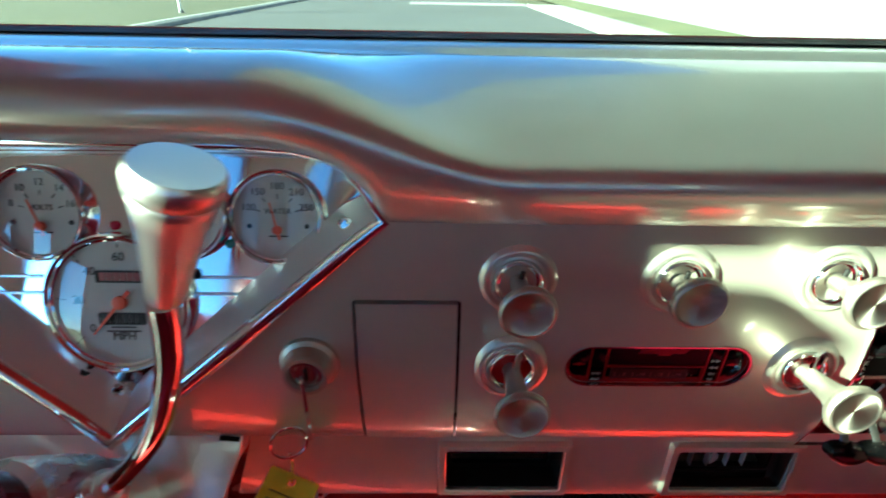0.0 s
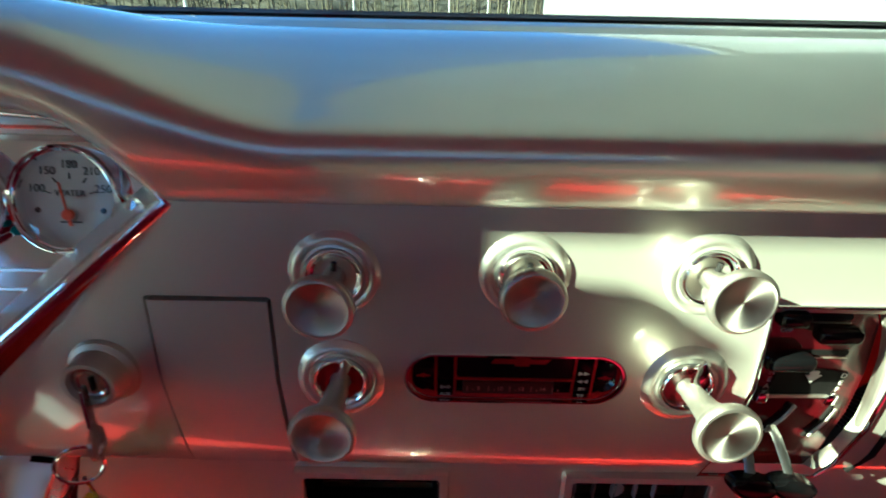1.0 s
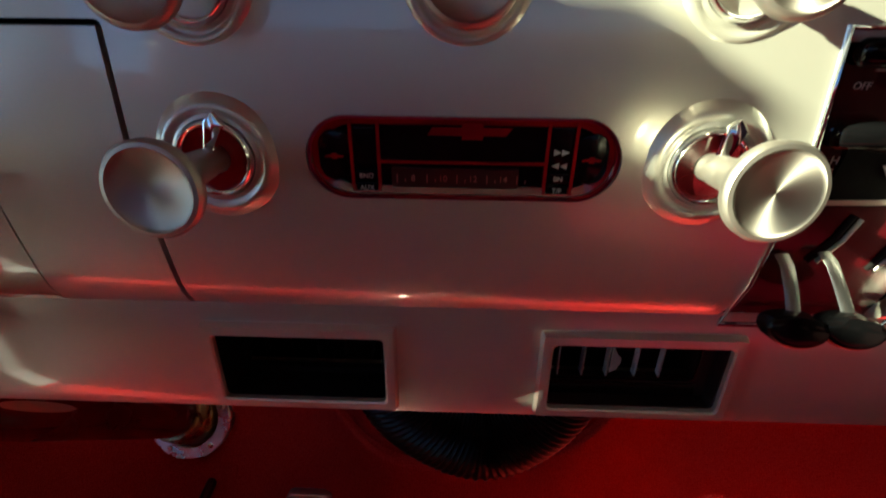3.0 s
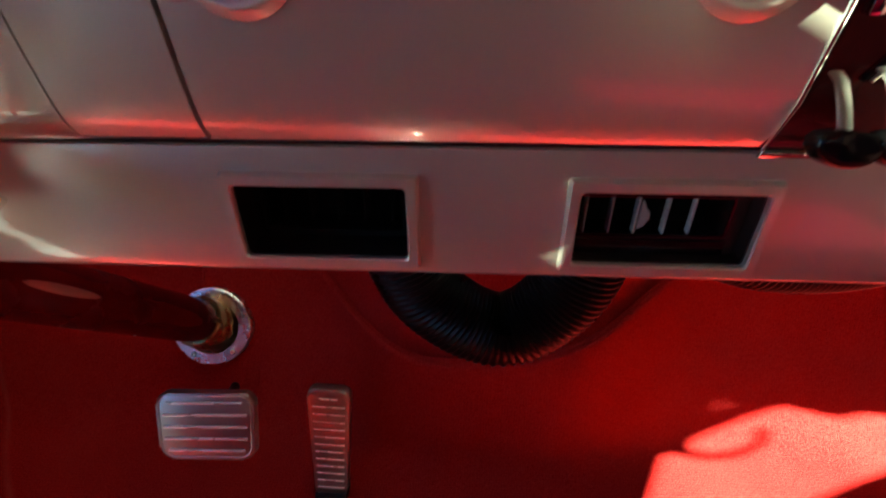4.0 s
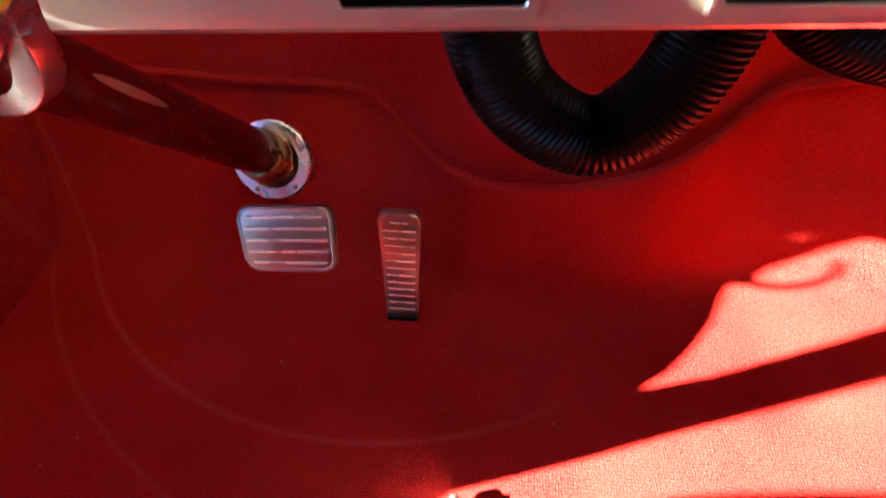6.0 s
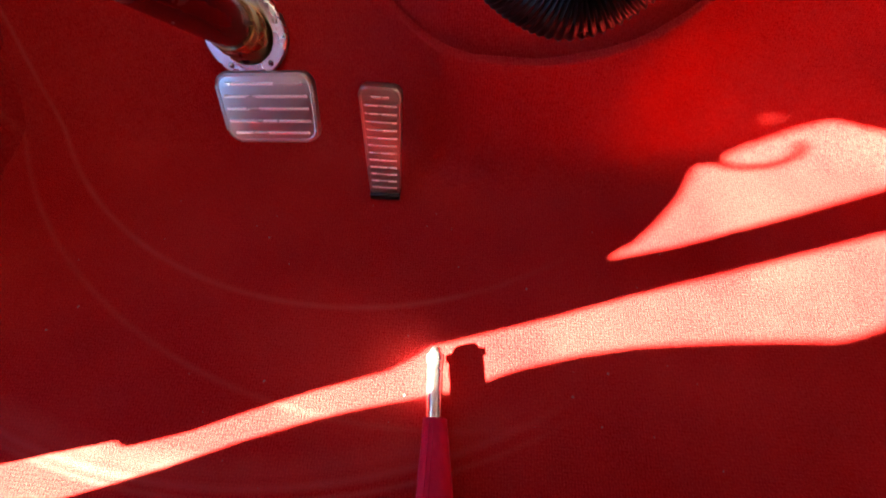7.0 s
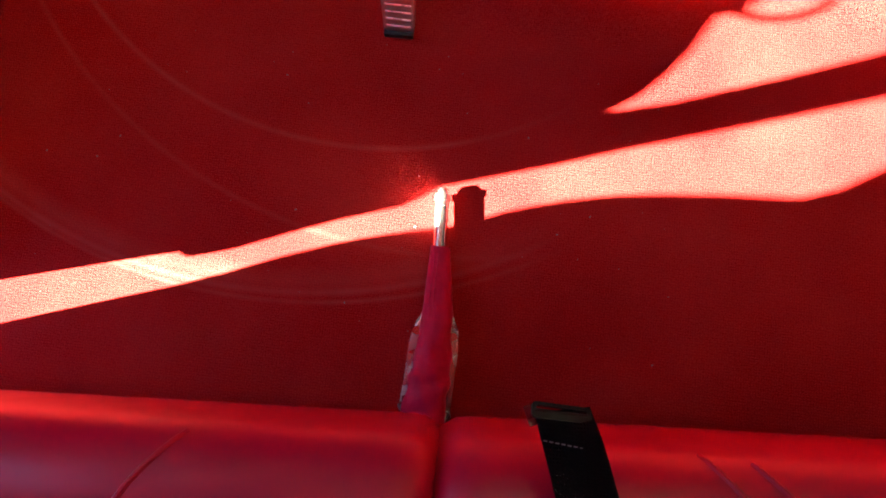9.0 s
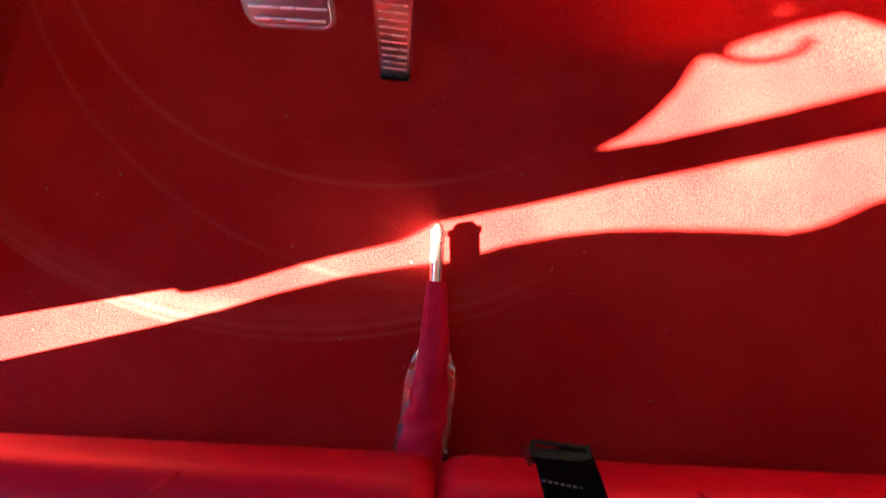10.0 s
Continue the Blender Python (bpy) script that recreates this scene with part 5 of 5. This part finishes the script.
# ---- pedals ----
def rib(m, x0, x1, y, r):
    """A raised rib across a pedal pad, with a small bead at each end."""
    bm = tube([m @ Vector((x0, y, 0)), m @ Vector((x0 + 0.002, y, r * 0.6)), m @ Vector(((x0 + x1) / 2, y, r * 0.6)), m @ Vector((x1 - 0.002, y, r * 0.6)), m @ Vector((x1, y, 0))], r, 8)
    for x in (x0, x1):
        lathe([(r * 1.2, -0.001), (r * 1.2, r * 0.5), (r * 0.9, r * 1.2), (0, r * 1.5)], m @ Matrix.Translation((x, y, 0)), 10, bm)
    return bm


def pad_rim(m, outline, inset, r):
    """The rolled rim that runs round a pedal pad."""
    c = max(abs(x) for x, _ in outline), max(abs(y) for _, y in outline)
    return tube([m @ Vector((x * (1 - inset / c[0]), y * (1 - inset / c[1]), -0.0006)) for x, y in outline], r, 8, closed=True)


brake = thing("brake_pedal", "brushed aluminium brake pedal pad with raised ribs", "pedal", at=(-0.075, 0.34, 0.16))
MB = facing((-0.0685, 0.338, 0.2005), (0.0, -0.86, 0.50), (-0.03, 0.5, 0.86))
brake_o = [(x * (1 + 0.015 * y / 0.036), y) for x, y in round_rect(0.102, 0.072, 0.013, 8)]
pad = part("pad", slab(brake_o, MB, -0.010, 0.0, 0.0035, 3), pedal_metal, brake, "satin aluminium pad", angle=40)
part("rim", pad_rim(MB, brake_o, 0.0030, 0.0012), pedal_metal, pad, "rolled rim")
for k in range(5):
    w = 0.039 if k in (0, 4) else 0.0425
    part("rib", rib(MB, -w, w, 0.0255 - 0.0128 * k, 0.0015), rib_metal, pad)
part("arm", tube([MB @ Vector((0.0, 0.0, -0.008)), (-0.115, 0.42, 0.10), (-0.155, 0.52, 0.03)], 0.007, 10), black_plastic, brake, "dark pedal arm")
gas = thing("accelerator_pedal", "tall satin aluminium accelerator pedal with cross ribs", "pedal", at=(0.027, 0.366, 0.0))
GB, GT = Vector((0.0265, 0.3655, 0.004)), Vector((0.0325, 0.4185, 0.158))
gd = (GT - GB)
MG = facing((GB + GT) / 2, Vector((0, -gd.z, gd.y)), gd)
L = gd.length
outline = [(x * (1.0 + 0.13 * (y / (L / 2))), y) for x, y in round_rect(0.0475, L, 0.011, 8)]
gp = part("pad", slab(outline, MG, -0.013, 0.0, 0.003, 3), pedal_metal, gas, "long satin pad", angle=40)
part("rim", pad_rim(MG, outline, 0.0028, 0.0010), pedal_metal, gp, "rolled rim")
for k in range(13):
    y = L / 2 - 0.013 - k * (L - 0.022) / 12.6
    w = 0.010 if k == 0 else 0.0178 + 0.0022 * (y / (L / 2))
    part("rib", rib(MG, -w, w, y, 0.0012), rib_metal, gp)
part("hinge", box(GB.x - 0.021, GB.x + 0.021, 0.362, 0.385, 0.0, 0.010, 0.002), black_plastic, gas, "dark hinge at the carpet")
part("link", tube([MG @ Vector((0, 0.03, -0.012)), MG @ Vector((0, 0.0, -0.075))], 0.005, 8), black_plastic, gas)
MS = facing((-0.1235, 0.5135, 0.0545), (0.0, -0.765, 0.644))
slot = part("arm_slot", frame_ring(round_rect(0.023, 0.026, 0.002, 3), round_rect(0.015, 0.018, 0.002, 3), MS, -0.006, 0.0015), carpet, brake, "bound edge of the slot for the pedal arm", angle=30)
part("slot_cover", slab(round_rect(0.0155, 0.0185, 0.002, 3), MS, -0.006, -0.0005), maroon, slot, "dark maroon gap in the carpet", False)

# ---- air ducts under the panel ----
def duct(points, r, pitch, label):
    d = thing("air_duct", label, "hose", "ducts under the panel", at=points[0])
    line = spline(points, 60)
    total = sum((b - a).length for a, b in zip(line, line[1:]))
    n = int(total / pitch) * 6
    cum = [0.0]
    for a, b in zip(line, line[1:]):
        cum.append(cum[-1] + (b - a).length)
    pts, rr = [], []
    for k in range(n + 1):
        s = total * k / n
        pts.append(Vector([np.interp(s, cum, [p[i] for p in line]) for i in range(3)]))
        ph = (k % 6) / 6
        rr.append(r * (1.0 - 0.075 * (0.5 - 0.5 * math.cos(2 * math.pi * ph))))
    part("hose", tube(pts, rr, 36, cap=True), rubber, d, "black corrugated hose", angle=70)
    for a, b in ((pts[0], pts[8]), (pts[-1], pts[-9])):
        part("hose_clamp", lathe([(r * 0.98, 0.0), (r * 1.05, 0.001), (r * 1.05, 0.011), (r * 0.98, 0.012)], facing(a, (b - a).normalized(), (0, 1, 0)), 32), steel, d, "steel band clamp")
    return d


duct([(0.116, 0.425, 0.480), (0.128, 0.418, 0.41), (0.160, 0.410, 0.328), (0.230, 0.405, 0.287), (0.288, 0.410, 0.330), (0.312, 0.42, 0.405), (0.318, 0.43, 0.48)], 0.0375, 0.0058, "black corrugated air duct looping below the panel")
duct([(0.36, 0.50, 0.46), (0.41, 0.475, 0.375), (0.50, 0.46, 0.345), (0.62, 0.47, 0.355), (0.74, 0.50, 0.42)], 0.036, 0.0058, "black corrugated air duct running to the passenger side")

# ---- floor lever with boot ----
fl_lever = thing("floor_lever", "low chrome lever in a red vinyl boot on the carpet", "floor lever", at=(0.12, -0.09, 0.0))
ML = Matrix.Translation((0.1235, -0.10, 0.0)) @ Matrix.Rotation(radians(-1.5), 4, "Z")
plate_o = [(-0.034, -0.10), (0.036, -0.10), (0.0345, 0.035), (0.031, 0.060), (0.022, 0.077), (0.008, 0.084), (-0.008, 0.084), (-0.020, 0.077), (-0.028, 0.060), (-0.0315, 0.035)]
base = part("plate", slab(plate_o, ML, 0.0, 0.005, 0.0012), cast_plate, fl_lever, "worn metal base plate", angle=30)
for x, y in ((-0.0235, 0.052), (0.0255, 0.050), (-0.0285, -0.048), (0.0300, -0.054)):
    part("bolt", lathe([(0.0065, 0.005), (0.0065, 0.0062), (0.0055, 0.0085), (0.0030, 0.0085), (0.0030, 0.006), (0, 0.006)], ML @ Matrix.Translation((x, y, 0)), 20), steel, base, "steel socket bolt")
BOOT = ((-0.17, 0.030, 0.0255, 0.029), (-0.135, 0.030, 0.0245, 0.028), (-0.10, 0.030, 0.0232, 0.025), (-0.06, 0.029, 0.0205, 0.022), (-0.02, 0.027, 0.0182, 0.019), (0.02, 0.023, 0.0155, 0.015), (0.05, 0.020, 0.0132, 0.0125), (0.066, 0.0195, 0.0122, 0.012))
bm = bmesh.new()
rng = random.Random(3)
rings = []
for k in range(72):
    y = -0.17 + 0.236 * k / 71
    cz, rx, rz = [lerp_table(tuple((b[0], b[j]) for b in BOOT), y) for j in (1, 2, 3)]
    cx = lerp_table(((-0.17, 0.1240), (-0.13, 0.1245), (-0.03, 0.1275), (0.066, 0.1205)), y)
    ring = []
    for a in range(32):
        an = 2 * math.pi * a / 32
        fold = 1 + 0.07 * math.sin(3 * an + 55 * y) * smooth(0.02, -0.12, y) + 0.05 * math.sin(2 * an + 160 * y + 1.3 * math.sin(60 * y)) * smooth(0.03, -0.07, y) + 0.03 * math.sin(7 * an - 120 * y) * smooth(0.05, -0.1, y)
        ring.append(bm.verts.new((cx + 1.09 * rx * fold * math.cos(an), y, max(cz + rz * fold * math.sin(an), 0.0055))))
    rings.append(ring)
for a, b in zip(rings, rings[1:]):
    for k in range(32):
        bm.faces.new((a[k], a[(k + 1) % 32], b[(k + 1) % 32], b[k]))
bm.faces.new(rings[0]), bm.faces.new(rings[-1])
bt = part("boot", bm, boot_vinyl, fl_lever, "creased red vinyl boot", angle=60)
for s in (-0.004, 0.0005):
    part("stitching", tube([(0.1195 + s, y, lerp_table(tuple((b[0], b[1] + b[3] * 1.0) for b in BOOT), y) + 0.0002) for y in np.linspace(-0.03, 0.06, 16)], 0.0005, 6), boot_vinyl, bt)
part("rod", lathe([(0.0092, 0.0), (0.0092, 0.068), (0.0106, 0.0688), (0.0106, 0.077), (0.0072, 0.078), (0.0068, 0.082), (0.0050, 0.086), (0.0, 0.087)], facing((0.1195, 0.060, 0.0195), (-0.045, 1.0, -0.03)), 32), polished, fl_lever, "chrome lever rod", angle=40)

# ---- bench seat ----
seat = thing("bench_seat", "red vinyl bench seat with stitched seams", "seat", at=(CENTRE, -0.35, 0.0))


def cushion(x0, x1, front, top):
    bm = bmesh.new()
    nx, prof = 48, []
    for a in np.linspace(0, 90, 9):
        prof.append((front - 0.06 + 0.06 * math.sin(radians(90 - a)), top - 0.06 + 0.06 * math.sin(radians(a))))
    prof = [(front - 0.03, 0.03), (front - 0.005, 0.12), (front, top - 0.07)] + prof + [(front - 0.12, top + 0.006), (front - 0.25, top + 0.008), (front - 0.42, top), (-0.62, top - 0.01)]
    grid = []
    for i in range(nx + 1):
        u = i / nx
        x = x0 + (x1 - x0) * u
        shift = 0.060 * (x - 0.2) - 0.047
        d = min(x - x0, x1 - x)
        puff = math.sqrt(max(0.0, 1 - (1 - min(d / 0.035, 1)) ** 2))
        grid.append([bm.verts.new((x, y + shift * smooth(-0.45, -0.2, y) - 0.012 * (1 - puff) * (1 if k < 12 else 0.3), z - 0.014 * (1 - puff) * smooth(0.1, 0.2, z))) for k, (y, z) in enumerate(prof)])
    for a, b in zip(grid, grid[1:]):
        for k in range(len(prof) - 1):
            bm.faces.new((a[k], b[k], b[k + 1], a[k + 1]))
    bm.faces.new([v for v in grid[0]])
    bm.faces.new([v for v in grid[-1]])
    return bm


for x0, x1, welts in ((-0.50, 0.1445, ([(-0.040, -0.105), (-0.058, -0.125), (-0.080, -0.15), (-0.097, -0.18), (-0.108, -0.22), (-0.118, -0.32)],)),
                      (0.1455, 0.90, ([(0.335, -0.085), (0.36, -0.105), (0.385, -0.13), (0.402, -0.16), (0.41, -0.20), (0.416, -0.32)], [(0.375, -0.083), (0.40, -0.105), (0.425, -0.13), (0.442, -0.16), (0.45, -0.20), (0.456, -0.32)]))):
    bm = cushion(x0, x1, -0.070, 0.272)
    skin = BVHTree.FromBMesh(bm)
    pad_part = part("cushion", bm, vinyl, seat, "smooth red vinyl cushion", angle=60)
    for line in welts:
        pts = []
        for p in spline([(x, y, 0.4) for x, y in line], 6):
            hit = skin.ray_cast(p, Vector((0, 0, -1)))[0]
            if hit is not None:
                pts.append(hit + Vector((0, 0, 0.0002)))
        part("welt", tube(pts, 0.0028, 8, flat=0.8), vinyl, pad_part, "stitched seam")
part("backrest", box(-0.50, 0.90, -0.76, -0.60, 0.24, 0.84, 0.05, 4), vinyl, seat, "red vinyl backrest")
part("base", box(-0.48, 0.88, -0.60, -0.20, 0.0, 0.20, 0.01), carpet, seat, "carpeted seat base", False)

# ---- seat belt ----
belt = thing("seat_belt", "black webbing seat belt with its buckle tongue over the seat edge", "seat belt", at=(0.236, -0.08, 0.27))


def strip(center, half, thick, side):
    bm = bmesh.new()
    rings = []
    for i, p in enumerate(center):
        d = (center[min(i + 1, len(center) - 1)] - center[max(i - 1, 0)]).normalized()
        s = Vector(side)
        s = (s - d * s.dot(d)).normalized()
        n = s.cross(d)
        rings.append([bm.verts.new(p + s * a * half + n * b * thick) for a, b in ((-1, -1), (1, -1), (1, 1), (-1, 1))])
    for a, b in zip(rings, rings[1:]):
        for k in range(4):
            bm.faces.new((a[k], a[(k + 1) % 4], b[(k + 1) % 4], b[k]))
    bm.faces.new(rings[0]), bm.faces.new(rings[-1])
    return bm


web = [p + Vector((0.004, -0.016, 0)) for p in spline([(0.2340, -0.062, 0.262), (0.2390, -0.080, 0.2775), (0.2470, -0.105, 0.2850), (0.2560, -0.135, 0.2875), (0.2640, -0.19, 0.2875), (0.280, -0.30, 0.2865), (0.30, -0.50, 0.285)], 8)]
strap = part("strap", strip(web, 0.0222, 0.0014, (1, 0.1, 0)), webbing, belt, "black woven strap", False)
MBK = Matrix.Translation((0.2365, -0.0795, 0.2655)) @ Matrix.Rotation(radians(-1), 4, "Z") @ Matrix.Rotation(radians(-32), 4, "X")
part("buckle_frame", frame_ring(round_rect(0.0465, 0.0125, 0.0035, 4), round_rect(0.040, 0.0050, 0.002, 4, 0.0, 0.0012), MBK, -0.0018, 0.0022), buckle_black, belt, "black metal buckle frame", angle=35)
part("cross_bar", tube([MBK @ Vector((-0.021, -0.0005, 0.001)), MBK @ Vector((0.021, -0.0005, 0.001))], 0.0018, 10), buckle_black, belt)
part("tab", box(-0.005, 0.005, -0.008, 0.008, -0.002, 0.002, 0.001), maroon, belt, "", m=Matrix.Translation((0.215, -0.084, 0.262)) @ Matrix.Rotation(radians(25), 4, "Z"))
for k in range(9):
    u = (k + 0.2) / 9
    p0, p1 = [Vector((0.2205 + 0.0405 * v, -0.0975 - 0.0030 * v, 0.2802 + 0.0006 * math.sin(3.14 * v))) for v in (u, u + 0.07)]
    part("stitch", tube([p0, p1], 0.0005, 6), thread, strap, "pale stitch")

# ---- lint on the carpet ----
rng = random.Random(8)
verts, faces = [], []
for k in range(46):
    x, y = rng.uniform(-0.48, 0.45), rng.uniform(-0.06, 0.36)
    w = rng.choice((0.0006, 0.0008, 0.001, 0.0016))
    a = rng.uniform(0, 3.14)
    n0 = len(verts)
    for dx, dy, dz in ((-w, -w * 0.6, 0.0), (w, -w * 0.5, 0.0), (w * 0.7, w * 0.6, 0.0), (-w * 0.8, w * 0.5, 0.0), (0, 0, w * 0.8)):
        verts.append((x + dx * math.cos(a) - dy * math.sin(a), y + dx * math.sin(a) + dy * math.cos(a), 0.0008 + dz))
    faces += [(n0, n0 + 1, n0 + 4), (n0 + 1, n0 + 2, n0 + 4), (n0 + 2, n0 + 3, n0 + 4), (n0 + 3, n0, n0 + 4), (n0, n0 + 3, n0 + 2, n0 + 1)]
me = bpy.data.meshes.new("lint")
me.from_pydata(verts, [], faces)
me.materials.append(thread)
tagged(new("lint", me), "tiny pale specks of lint on the red carpet", "lint", kind="stuff")
